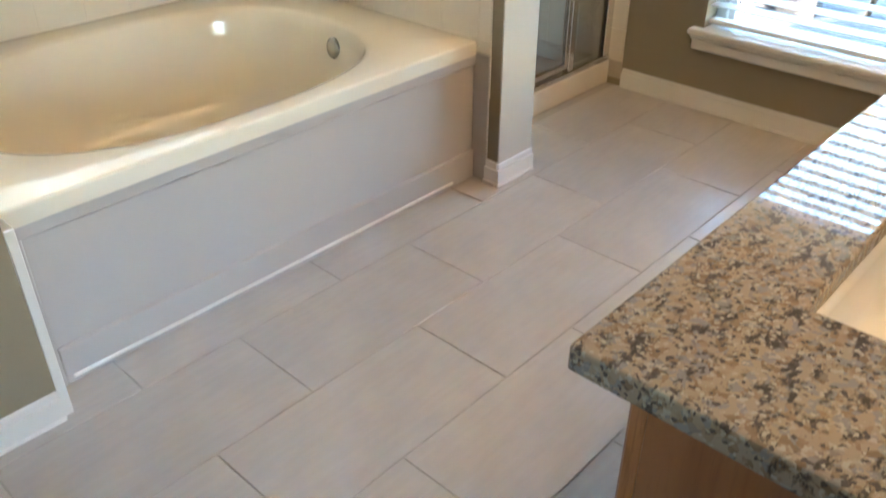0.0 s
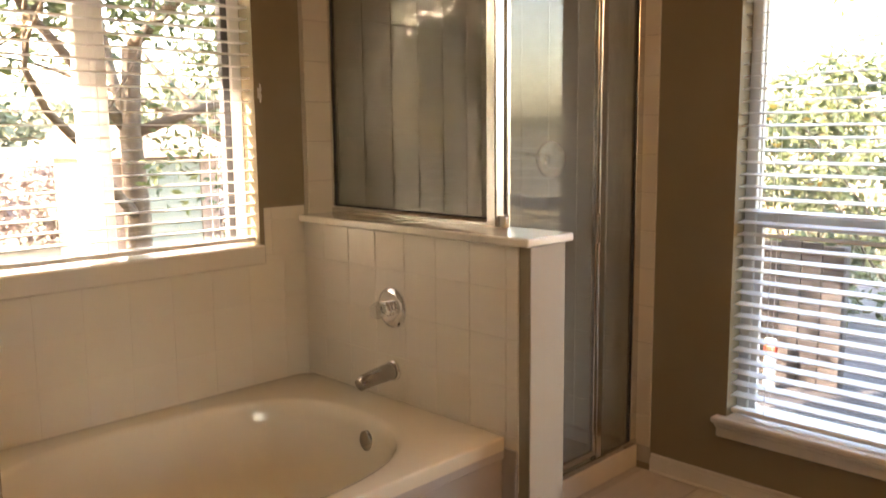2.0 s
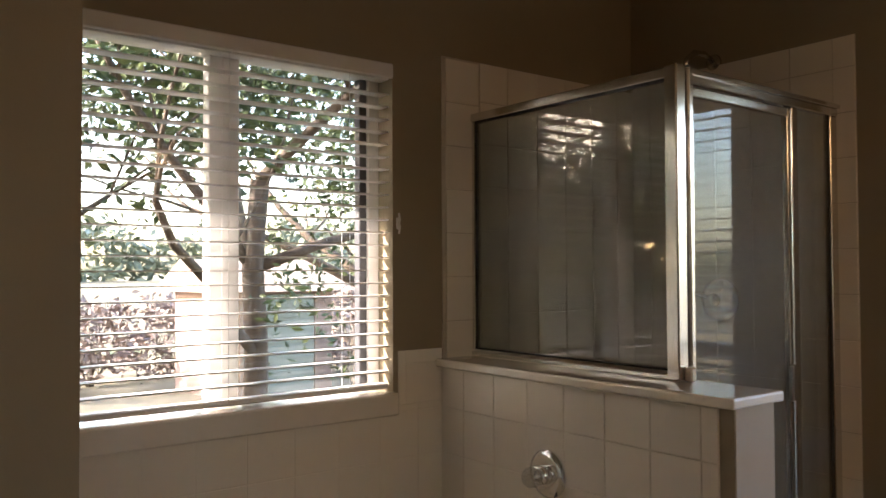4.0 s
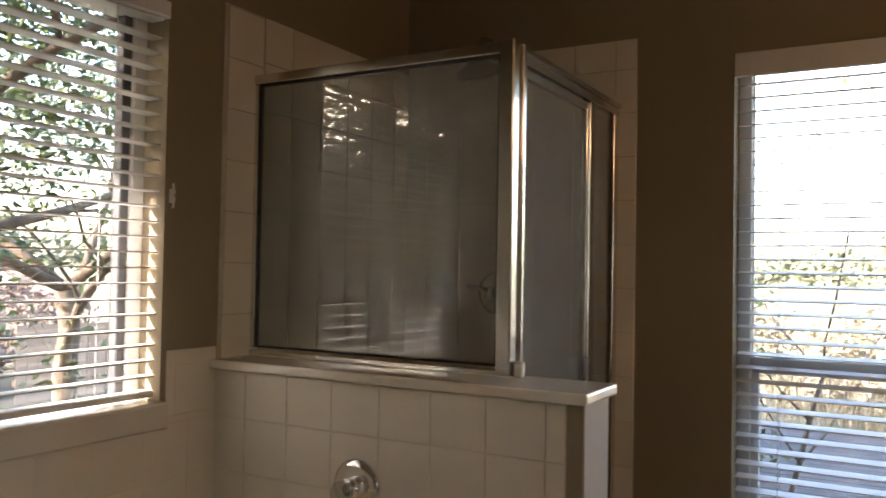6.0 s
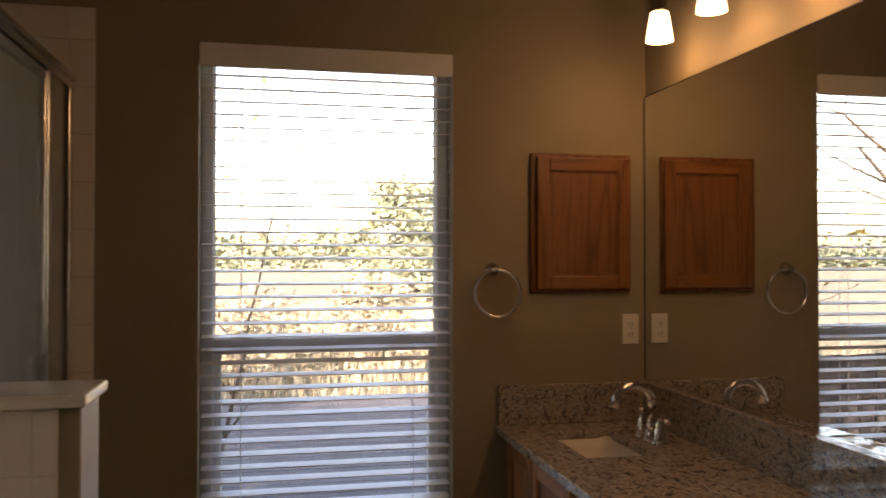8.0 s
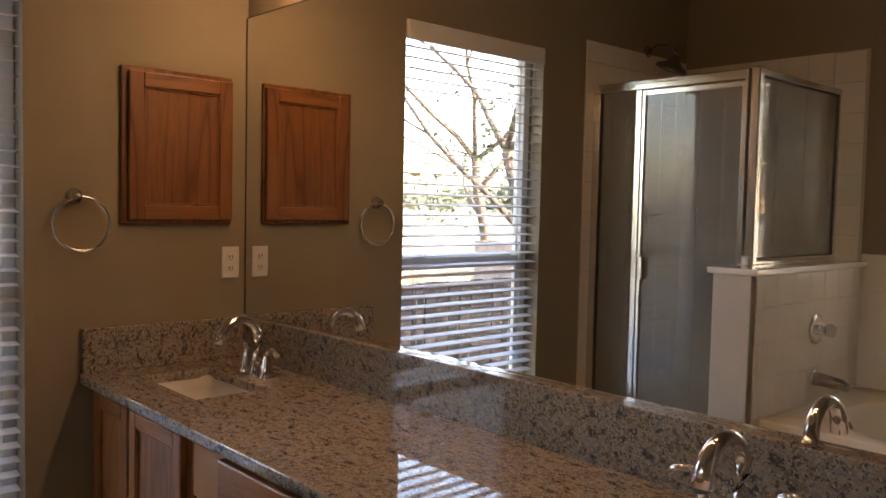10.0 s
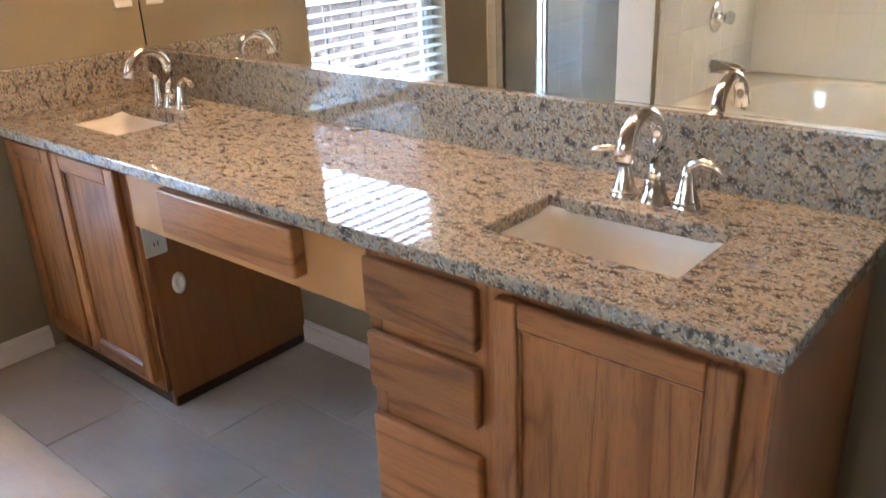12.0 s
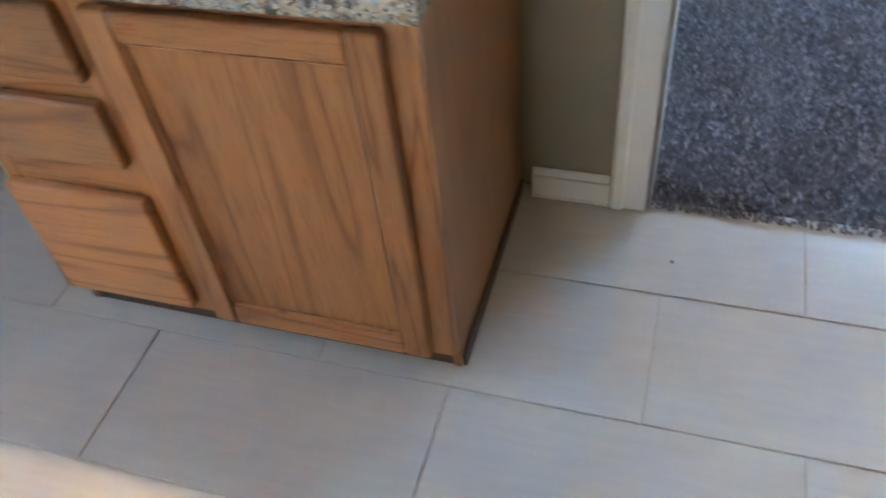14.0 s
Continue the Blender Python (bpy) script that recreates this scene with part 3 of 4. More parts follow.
part("post_foot", bar(XP + 0.024, XP + 0.05, YP - 0.005, YP + 0.02, 1.133, 1.173, bevel=0.004), PLASTIC, shower, "clear plastic foot of the corner post")
gask = bmesh.new()
for b in ((-2.945, XP - 0.022, YP - 0.006, YP + 0.006, ZT - 0.037, ZT - 0.03), (-2.945, XP - 0.022, YP - 0.006, YP + 0.006, 1.158, 1.164),
          (-2.945, -2.939, YP - 0.006, YP + 0.006, 1.164, ZT - 0.037), (XP - 0.03, XP - 0.022, YP - 0.006, YP + 0.006, 1.164, ZT - 0.037)):
    box(gask, *b)
part("gasket", gask, GASKET, shower)
part("pane", boxed(-2.939, XP - 0.03, YP - 0.003, YP + 0.003, 1.164, ZT - 0.037), SHGLASS, shower)
part("pane", boxed(XP - 0.003, XP + 0.003, -0.277, -0.055, 0.128, ZT - 0.045), SHGLASS, shower)
bm = bmesh.new()
for y in (-0.2765, -0.0625):
    box(bm, XP - 0.006, XP + 0.006, y, y + 0.007, 0.128, ZT - 0.045)
part("gasket", bm, GASKET, shower)
door = part("shower_door", boxed(XP - 0.012, XP + 0.012, -0.332, -0.313, 0.14, ZT - 0.05, bevel=0.003), ALU, shower)
fr = bmesh.new()
box(fr, XP - 0.012, XP + 0.012, YP + 0.05, YP + 0.068, 0.14, ZT - 0.05, bevel=0.003)
box(fr, XP - 0.012, XP + 0.012, YP + 0.068, -0.332, 0.14, 0.165, bevel=0.003)
box(fr, XP - 0.012, XP + 0.012, YP + 0.068, -0.332, ZT - 0.078, ZT - 0.05, bevel=0.003)
part("door_frame", fr, ALU, door)
part("door_pane", boxed(XP - 0.003, XP + 0.003, YP + 0.068, -0.332, 0.165, ZT - 0.078), SHGLASS, door)
part("door_pull", bar(XP + 0.012, XP + 0.034, -0.357, -0.333, 1.02, 1.14, bevel=0.005), ALU, door)

# shower fittings on the far wall
sv = thing("shower_valve", (-2.53, -0.009, 1.326), "round metal shower valve with a lever", "shower valve")
fwd = pose(-2.53, -0.009, 1.326, 90)
part("escutcheon", lathe(bmesh.new(), ((0.085, 0.0), (0.083, 0.008), (0.05, 0.016), (0.03, 0.02)), fwd, 32), NICKEL, sv)
part("hub", lathe(bmesh.new(), ((0.028, 0.018), (0.026, 0.05), (0.02, 0.056)), fwd, 20), CHROME, sv)
part("lever", tube(bmesh.new(), [(-2.53, -0.05, 1.326), (-2.58, -0.058, 1.345), (-2.64, -0.062, 1.352)], (0.012, 0.009, 0.006)), NICKEL, sv)
sh = thing("rain_shower", (-2.55, -0.009, 2.25), "wide grey shower head on a bent arm", "shower")
part("flange", lathe(bmesh.new(), ((0.034, 0), (0.03, 0.01), (0.012, 0.016)), pose(-2.55, -0.002, 2.275, 90), 20), NICKEL, sh)
part("arm", tube(bmesh.new(), [(-2.55, -0.003, 2.275), (-2.55, -0.07, 2.30), (-2.55, -0.13, 2.295), (-2.55, -0.18, 2.26), (-2.55, -0.20, 2.225)], 0.012), NICKEL, sh)
part("head", lathe(bmesh.new(), ((0.014, 0.0), (0.022, 0.02), (0.05, 0.05), (0.088, 0.068), (0.092, 0.085), (0.082, 0.09)), pose(-2.55, -0.195, 2.235, 180 + 25), 28), DULL, sh)

# ---- tub ----
def oval_tub():
    """A drop-in soaking tub: flat rim with an oval basin sunk into it."""
    x0, x1, y0, y1, zt = -2.962, -1.885, -2.577, -1.071, 0.482
    cx, cy, ax, ay = -2.405, -1.855, 0.45, 0.605
    n, bm = 96, bmesh.new()

    def rim_point(a):
        c, s = math.cos(a), math.sin(a)
        k = min((x1 - cx if c > 0 else cx - x0) / max(abs(c), 1e-6), (y1 - cy if s > 0 else cy - y0) / max(abs(s), 1e-6))
        return Vector((cx + k * c, cy + k * s, zt))

    def oval(a, f, z):
        e = 0.76
        c, s = math.cos(a), math.sin(a)
        return Vector((cx + ax * f * math.copysign(abs(c) ** e, c), cy + ay * f * math.copysign(abs(s) ** e, s), z))
    rings = [[rim_point(2 * math.pi * i / n) for i in range(n)]]
    rings.insert(0, [Vector((p.x, p.y, zt - 0.045)) for p in rings[0]])
    for f, z in ((1.03, 0.482), (1.0, 0.478), (0.985, 0.468), (0.965, 0.43), (0.94, 0.34), (0.90, 0.22), (0.84, 0.13), (0.72, 0.085), (0.4, 0.075)):
        rings.append([oval(2 * math.pi * i / n, f, z) for i in range(n)])
    vr = [[bm.verts.new(p) for p in r] for r in rings]
    for a, b in zip(vr, vr[1:]):
        for i in range(n):
            f = bm.faces.new((a[i], a[(i + 1) % n], b[(i + 1) % n], b[i]))
            f.smooth = True
    bm.faces.new(vr[-1])
    return bm


tub = thing("bathtub", (-2.4, -1.81, 0), "large bone coloured oval soaking tub in a tiled alcove", "bathtub")
basin = part("basin", oval_tub(), BONE, tub)
md = basin.modifiers.new("rim", "BEVEL")
md.width, md.segments, md.limit_method, md.angle_limit = 0.008, 3, "ANGLE", radians(50)
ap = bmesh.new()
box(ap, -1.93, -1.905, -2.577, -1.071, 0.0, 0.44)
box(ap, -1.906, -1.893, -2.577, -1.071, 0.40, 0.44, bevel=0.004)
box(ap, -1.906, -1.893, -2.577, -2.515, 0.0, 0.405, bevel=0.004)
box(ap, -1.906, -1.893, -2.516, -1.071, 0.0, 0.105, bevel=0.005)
part("apron", ap, APRON, tub, "cream apron with a recessed panel, shade held in its colour")
part("apron_bead", boxed(-1.8945, -1.886, -2.50, -1.18, 0.016, 0.026, bevel=0.003), WHITE, tub, "white caulk bead")
part("overflow_plate", lathe(bmesh.new(), ((0.036, 0), (0.035, 0.006), (0.026, 0.011), (0.006, 0.012)), pose(-2.345, -1.274, 0.40, 90 - 6), 28), STEEL, tub)
part("drain", lathe(bmesh.new(), ((0.035, 0), (0.033, 0.004), (0.01, 0.006)), pose(-2.405, -1.45, 0.0755), 20), CHROME, tub)
tv = thing("tub_valve", (-2.43, -1.071, 0.826), "round chrome tub valve with a clear knob", "tub valve")
fk = pose(-2.43, -1.071, 0.826, 90)
part("escutcheon", lathe(bmesh.new(), ((0.075, 0), (0.073, 0.008), (0.055, 0.014), (0.03, 0.016)), fk, 36), CHROME, tv)
part("stem", lathe(bmesh.new(), ((0.03, 0.014), (0.028, 0.04), (0.018, 0.046)), fk, 24), CHROME, tv)
part("knob", lathe(bmesh.new(), ((0.018, 0.046), (0.032, 0.056), (0.034, 0.075), (0.026, 0.09), (0.01, 0.094)), fk, 8), ACRYL, tv, "clear acrylic knob")
ts = thing("tub_spout", (-2.43, -1.071, 0.585), "chrome tub spout on the tiled knee wall", "tub spout")
part("spout", tube(bmesh.new(), [(-2.43, -1.07, 0.59), (-2.43, -1.10, 0.589), (-2.43, -1.17, 0.583), (-2.43, -1.215, 0.577), (-2.43, -1.236, 0.570)], (0.034, 0.032, 0.029, 0.027, 0.022), 20), STEEL, ts)
part("flange", lathe(bmesh.new(), ((0.04, 0), (0.038, 0.008), (0.03, 0.012)), pose(-2.43, -1.071, 0.59, 90), 24), CHROME, ts)

# ---- vanity ----
CT, CF, CS = 0.806, -0.598, -2.442
counter = thing("vanity_counter", (-0.3, -1.22, 0.785), "polished brown and grey granite vanity counter", "counter")
SINKS = (-0.345, -2.032)
SX0, SX1, SH = -0.454, -0.222, 0.195
bm = bmesh.new()
xs, ys = [CF, SX0, SX1, -0.024], [CS]
for c in sorted(SINKS):
    ys += [c - SH, c + SH]
ys += [-0.002]
for j in range(len(ys) - 1):
    hole = j in (1, 3)
    for i in range(3):
        if not (hole and i == 1):
            box(bm, xs[i], xs[i + 1], ys[j], ys[j + 1], CT - 0.032, CT)
bmesh.ops.remove_doubles(bm, verts=bm.verts, dist=0.0005)
seen = {}
bm.verts.index_update()
for f in list(bm.faces):
    key = tuple(sorted(v.index for v in f.verts))
    seen.setdefault(key, []).append(f)
bmesh.ops.delete(bm, geom=[f for fs in seen.values() if len(fs) > 1 for f in fs], context="FACES")
slab = part("slab", bm, GRANITE, counter)
md = slab.modifiers.new("eased", "BEVEL")
md.width, md.segments, md.limit_method, md.angle_limit = 0.004, 2, "ANGLE", radians(60)
part("backsplash", boxed(-0.024, -0.0005, CS, -0.002, CT - 0.032, 0.953, bevel=0.002), GRANITE, counter)
part("side_splash", boxed(-0.592, -0.0245, -0.024, -0.0005, CT + 0.0005, 0.953, bevel=0.002), GRANITE, counter)


def basin_sink(yc):
    s = thing("sink", (-0.345, yc, 0.66), "white rectangular undermount porcelain sink", "sink", "vanity sinks")
    bm = bmesh.new()
    n, rings = 40, []
    for fx, z, r in ((1.06, 0.7825, 0.05), (1.06, 0.7815, 0.05), (1.0, 0.780, 0.045), (0.97, 0.74, 0.05), (0.9, 0.68, 0.06), (0.78, 0.655, 0.07), (0.3, 0.65, 0.03)):
        hx, hy, ring = (SX1 - SX0) / 2 * fx + 0.004, SH * fx + 0.004, []
        for i in range(n):
            a = 2 * math.pi * (i + 0.5) / n
            c, q = math.cos(a), math.sin(a)
            e = 0.28 if fx > 0.4 else 1.0
            ring.append(bm.verts.new(((SX0 + SX1) / 2 + hx * math.copysign(abs(c) ** e, c), yc + hy * math.copysign(abs(q) ** e, q), z)))
        rings.append(ring)
    for a, b in zip(rings, rings[1:]):
        for i in range(n):
            f = bm.faces.new((a[i], a[(i + 1) % n], b[(i + 1) % n], b[i]))
            f.smooth = True
    bm.faces.new(rings[-1])
    part("bowl", bm, PORCELAIN, s)
    part("drain", lathe(bmesh.new(), ((0.022, 0), (0.021, 0.003), (0.008, 0.004)), pose(-0.345, yc, 0.6505), 20), CHROME, s)
    return s


def faucet(yc):
    """A two-handled faucet: an arched spout between flared lever handles."""
    f = thing("faucet", (-0.155, yc, CT), "polished chrome arched faucet with two lever handles", "faucet", "vanity faucets")
    x = -0.15
    part("base", lathe(bmesh.new(), ((0.031, 0.0), (0.031, 0.005), (0.026, 0.012), (0.022, 0.026), (0.019, 0.045)), pose(x, yc, CT), 24), CHROME, f)
    arc = [(x, yc, CT + 0.035), (x + 0.005, yc, CT + 0.075), (x + 0.006, yc, CT + 0.115)]
    for k in range(1, 10):
        a = math.pi * k / 10.5
        arc.append((x - 0.062 + 0.068 * math.cos(a), yc, CT + 0.122 + 0.064 * math.sin(a)))
    arc.append((x - 0.134, yc, CT + 0.114))
    part("spout", tube(bmesh.new(), arc, [0.0185, 0.0165, 0.0155] + [0.015, 0.0145, 0.014, 0.0138, 0.0138, 0.0142, 0.015, 0.016, 0.0175, 0.0185], 18), CHROME, f)
    part("aerator", lathe(bmesh.new(), ((0.0145, 0.0), (0.0145, 0.004), (0.011, 0.0045)), pose(x - 0.1345, yc, CT + 0.1135, 180), 16), DULL, f)
    for s in (-1, 1):
        y = yc + s * 0.066
        h = part("handle", lathe(bmesh.new(), ((0.029, 0), (0.029, 0.005), (0.024, 0.014), (0.0175, 0.04), (0.0125, 0.066), (0.0105, 0.08), (0.004, 0.086)), pose(x, y, CT), 22), CHROME, f)
        part("collar", lathe(bmesh.new(), ((0.0265, 0.010), (0.0275, 0.013), (0.0265, 0.016)), pose(x, y, CT), 22), CHROME, h)
        part("lever", tube(bmesh.new(), [(x, y, CT + 0.072), (x, y + s * 0.010, CT + 0.088), (x - 0.002, y + s * 0.03, CT + 0.096), (x - 0.005, y + s * 0.056, CT + 0.092), (x - 0.007, y + s * 0.074, CT + 0.083)], (0.0105, 0.0095, 0.0078, 0.0074, 0.009), 12), CHROME, h)
    return f


for yc in SINKS:
    basin_sink(yc)
    faucet(yc)

FX, DX = -0.537, -0.560


def panel_door(name, y0, y1, z0, z1, parent, x=DX, along="x"):
    """A framed door with a recessed panel, facing -x."""
    w = 0.048
    d = part(name, boxed(x + 0.012, FX - 0.0005, y0 + w - 0.006, y1 - w + 0.006, z0 + w - 0.006, z1 - w + 0.006), OAKV, parent)
    for a, b in ((y0, y0 + w), (y1 - w, y1)):
        part("stile", boxed(x, FX - 0.001, a, b, z0, z1, bevel=0.006, seg=3), OAKV, d)
    for a, b in ((z0, z0 + w), (z1 - w, z1)):
        part("rail", boxed(x + 0.0005, FX - 0.001, y0 + w, y1 - w, a, b, bevel=0.006, seg=3), OAKH, d)
    for a, b, lo, hi in ((y0 + w, y0 + w + 0.007, z0 + w, z1 - w), (y1 - w - 0.007, y1 - w, z0 + w, z1 - w), (y0 + w, y1 - w, z0 + w, z0 + w + 0.007), (y0 + w, y1 - w, z1 - w - 0.007, z1 - w)):
        part("bead", boxed(x + 0.005, x + 0.0125, a, b, lo, hi, bevel=0.003), OAKV, d)
    return d


def drawer_front(y0, y1, z0, z1, parent, mat):
    return part("drawer_front", boxed(DX - 0.001, FX - 0.001, y0, y1, z0, z1, bevel=0.007, seg=3), mat, parent)


def carcass(parent, y0, y1, rails, stiles):
    top = CT - 0.034
    for k, (a, b) in enumerate(((y0, y0 + 0.016), (y1 - 0.016, y1))):
        part("side_panel", boxed(FX + 0.019, -0.001, a, b, 0.0, top), OAKPLY, parent)
    part("floor_panel", boxed(FX + 0.02, -0.002, y0 + 0.0165, y1 - 0.0165, 0.06, 0.075), OAKX, parent)
    part("back_panel", boxed(-0.012, -0.002, y0 + 0.0165, y1 - 0.0165, 0.076, top), OAKPLY, parent)
    for a, b in stiles:
        part("face_stile", boxed(FX, FX + 0.018, a, b, 0.058, top, bevel=0.001), OAKV, parent)
    for (a, b), (lo, hi) in rails:
        part("face_rail", boxed(FX + 0.0003, FX + 0.018, a, b, lo, hi), OAKH, parent)
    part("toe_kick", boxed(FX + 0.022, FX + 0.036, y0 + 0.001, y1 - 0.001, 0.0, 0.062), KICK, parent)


cab_a = thing("vanity_cabinet", (-0.27, -0.345, 0), "oak vanity cabinet with two panel doors beside the window wall", "cabinet", "vanity cabinets")
carcass(cab_a, -0.70, -0.005, [((-0.66, -0.03), (0.715, 0.771)), ((-0.66, -0.03), (0.058, 0.11))], [(-0.70, -0.655), (-0.325, -0.285), (-0.035, -0.005)])
panel_door("cabinet_door", -0.668, -0.312, 0.088, 0.748, cab_a)
panel_door("cabinet_door", -0.298, -0.012, 0.088, 0.748, cab_a)
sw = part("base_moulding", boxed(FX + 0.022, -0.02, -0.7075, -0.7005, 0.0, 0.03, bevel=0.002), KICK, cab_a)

cab_b = thing("vanity_cabinet", (-0.27, -2.01, 0), "oak vanity cabinet with three drawers and one panel door", "cabinet", "vanity cabinets")
carcass(cab_b, -2.414, -1.605, [((-2.39, -1.64), (0.715, 0.771)), ((-2.39, -1.64), (0.058, 0.11)), ((-1.89, -1.64), (0.555, 0.615)), ((-1.89, -1.64), (0.355, 0.45))],
        [(-2.414, -2.352), (-1.965, -1.885), (-1.64, -1.605)])
panel_door("cabinet_door", -2.373, -1.940, 0.068, 0.733, cab_b)
# One oak in three tones, darkest on the top drawer, palest on the bottom.
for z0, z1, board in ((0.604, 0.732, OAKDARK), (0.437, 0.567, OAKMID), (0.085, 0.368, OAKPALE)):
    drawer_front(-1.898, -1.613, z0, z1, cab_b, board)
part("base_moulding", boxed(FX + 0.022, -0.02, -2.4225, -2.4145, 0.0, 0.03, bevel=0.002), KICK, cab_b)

knee = thing("knee_drawer", (-0.54, -1.15, 0.605), "oak drawer in a plain maple apron across the knee space", "drawer")
part("apron_panel", boxed(FX + 0.001, FX + 0.018, -1.6045, -0.7005, 0.592, 0.771), MAPLE, knee)
part("drawer_front", boxed(DX - 0.016, FX, -1.42, -0.908, 0.632, 0.748, bevel=0.006, seg=2), OAKH, knee)

om = thing("outlet_box", (-0.49, -0.7005, 0.49), "white outlet plate on the cabinet's side", "outlet")
part("plate", boxed(-0.527, -0.457, -0.707, -0.7005, 0.49, 0.605, bevel=0.003), PLASTIC, om)
for z in (0.525, 0.572):
    part("socket", boxed(-0.508, -0.476, -0.709, -0.707, z - 0.014, z + 0.014, bevel=0.0008), PLASTIC, om)
    bm = bmesh.new()
    for x in (-0.498, -0.486):
        box(bm, x - 0.0015, x + 0.0015, -0.7096, -0.709, z - 0.006, z + 0.007)
    part("slots", bm, BLACK, om)
gr = solid("cable_grommet", lathe(bmesh.new(), ((0.022, 0), (0.022, 0.004), (0.012, 0.008), (0.01, 0.004)), pose(-0.44, -0.7005, 0.385, 90) @ Matrix.Diagonal((1, 1.5, 1, 1)), 24), PLASTIC, "white oval grommet in the cabinet's side", "grommet", at=(-0.44, -0.7005, 0.385))

# ---- mirror, medicine cabinet, fittings ----
mir = thing("wall_mirror", (-0.003, -1.21, 0.953), "large frameless mirror over the vanity", "mirror")
part("mirror_glass", boxed(-0.0065, -0.0015, -2.42, -0.006, 0.957, 2.038), mirror_mat, mir)
part("bottom_channel", boxed(-0.0095, -0.0005, -2.42, -0.006, 0.9535, 0.962), CHROME, mir)
part("edge_strip", boxed(-0.008, -0.0007, -0.0058, -0.0005, 0.957, 2.038), BLACK, mir)
part("edge_strip", boxed(-0.008, -0.0007, -2.420, -0.006, 2.038, 2.041), BLACK, mir)

med = thing("medicine_cabinet", (-0.27, 0, 1.291), "oak medicine cabinet with a recessed panel door on the wall", "cabinet")
part("body", boxed(-0.467, -0.070, -0.016, -0.0005, 1.291, 1.813, bevel=0.003), OAKMED, med)
mx0, mx1, mz0, mz1, w = -0.447, -0.076, 1.306, 1.797, 0.05
md_ = part("cabinet_door", boxed(mx0 + w - 0.006, mx1 - w + 0.006, -0.024, -0.0165, mz0 + w - 0.006, mz1 - w + 0.006), OAKMED, med)
for a, b in ((mx0, mx0 + w), (mx1 - w, mx1)):
    part("stile", boxed(a, b, -0.034, -0.0165, mz0, mz1, bevel=0.004, seg=2), OAKMED, md_)
for a, b in ((mz0, mz0 + w), (mz1 - w, mz1)):
    part("rail", boxed(mx0 + w, mx1 - w, -0.0335, -0.0165, a, b, bevel=0.004, seg=2), OAKMEDX, md_)
for a, b, lo, hi in ((mx0 + w, mx0 + w + 0.007, mz0 + w, mz1 - w), (mx1 - w - 0.007, mx1 - w, mz0 + w, mz1 - w), (mx0 + w, mx1 - w, mz0 + w, mz0 + w + 0.007), (mx0 + w, mx1 - w, mz1 - w - 0.007, mz1 - w)):
    part("bead", boxed(a, b, -0.029, -0.0235, lo, hi, bevel=0.002), OAKMED, md_)

ring = thing("towel_ring", (-0.612, 0, 1.38), "brushed nickel towel ring on the wall", "towel ring")
part("rosette", lathe(bmesh.new(), ((0.026, 0), (0.025, 0.006), (0.014, 0.012), (0.011, 0.03), (0.014, 0.036), (0.004, 0.04)), pose(-0.612, -0.0005, 1.38, 90), 22), NICKEL, ring)
part("ring", tube(bmesh.new(), [(-0.598 + 0.086 * math.sin(2 * math.pi * k / 48), -0.03, 1.292 + 0.086 * math.cos(2 * math.pi * k / 48)) for k in range(48)], 0.0062, 10, closed=True), CHROME, ring)

ol = thing("wall_outlet", (-0.07, 0, 1.094), "white duplex outlet on the wall", "outlet")
part("plate", boxed(-0.101, -0.033, -0.006, -0.0005, 1.094, 1.209, bevel=0.003), PLASTIC, ol)
for z in (1.131, 1.172):
    part("socket", boxed(-0.084, -0.050, -0.0078, -0.006, z - 0.014, z + 0.014, bevel=0.0008), PLASTIC, ol)
    bm = bmesh.new()
    for x in (-0.073, -0.061):
        box(bm, x - 0.0014, x + 0.0014, -0.0084, -0.0078, z - 0.005, z + 0.007)
    box(bm, -0.069, -0.065, -0.0084, -0.0078, z - 0.011, z - 0.0075)
    part("slots", bm, BLACK, ol)


cleat = thing("cord_cleat", (-2.97, -1.255, 1.61), "small white plastic cord cleat beside the window", "cleat")
part("base", boxed(-2.9695, -2.962, -1.262, -1.250, 1.59, 1.63, bevel=0.002), PLASTIC, cleat)
part("horn", tube(bmesh.new(), [(-2.958, -1.256, 1.575), (-2.954, -1.256, 1.60), (-2.954, -1.256, 1.62), (-2.958, -1.256, 1.645)], (0.003, 0.0045, 0.0045, 0.003), 10), PLASTIC, cleat)
crumb = bmesh.new()
bmesh.ops.create_icosphere(crumb, subdivisions=1, radius=0.004, matrix=Matrix.Translation((-0.178, -2.762, 0.0025)) @ Matrix.Diagonal((1.4, 0.7, 0.6, 1)))
solid("crumb", crumb, BARK, "tiny dark crumb on the floor tile", "debris", at=(-0.178, -2.762, 0))

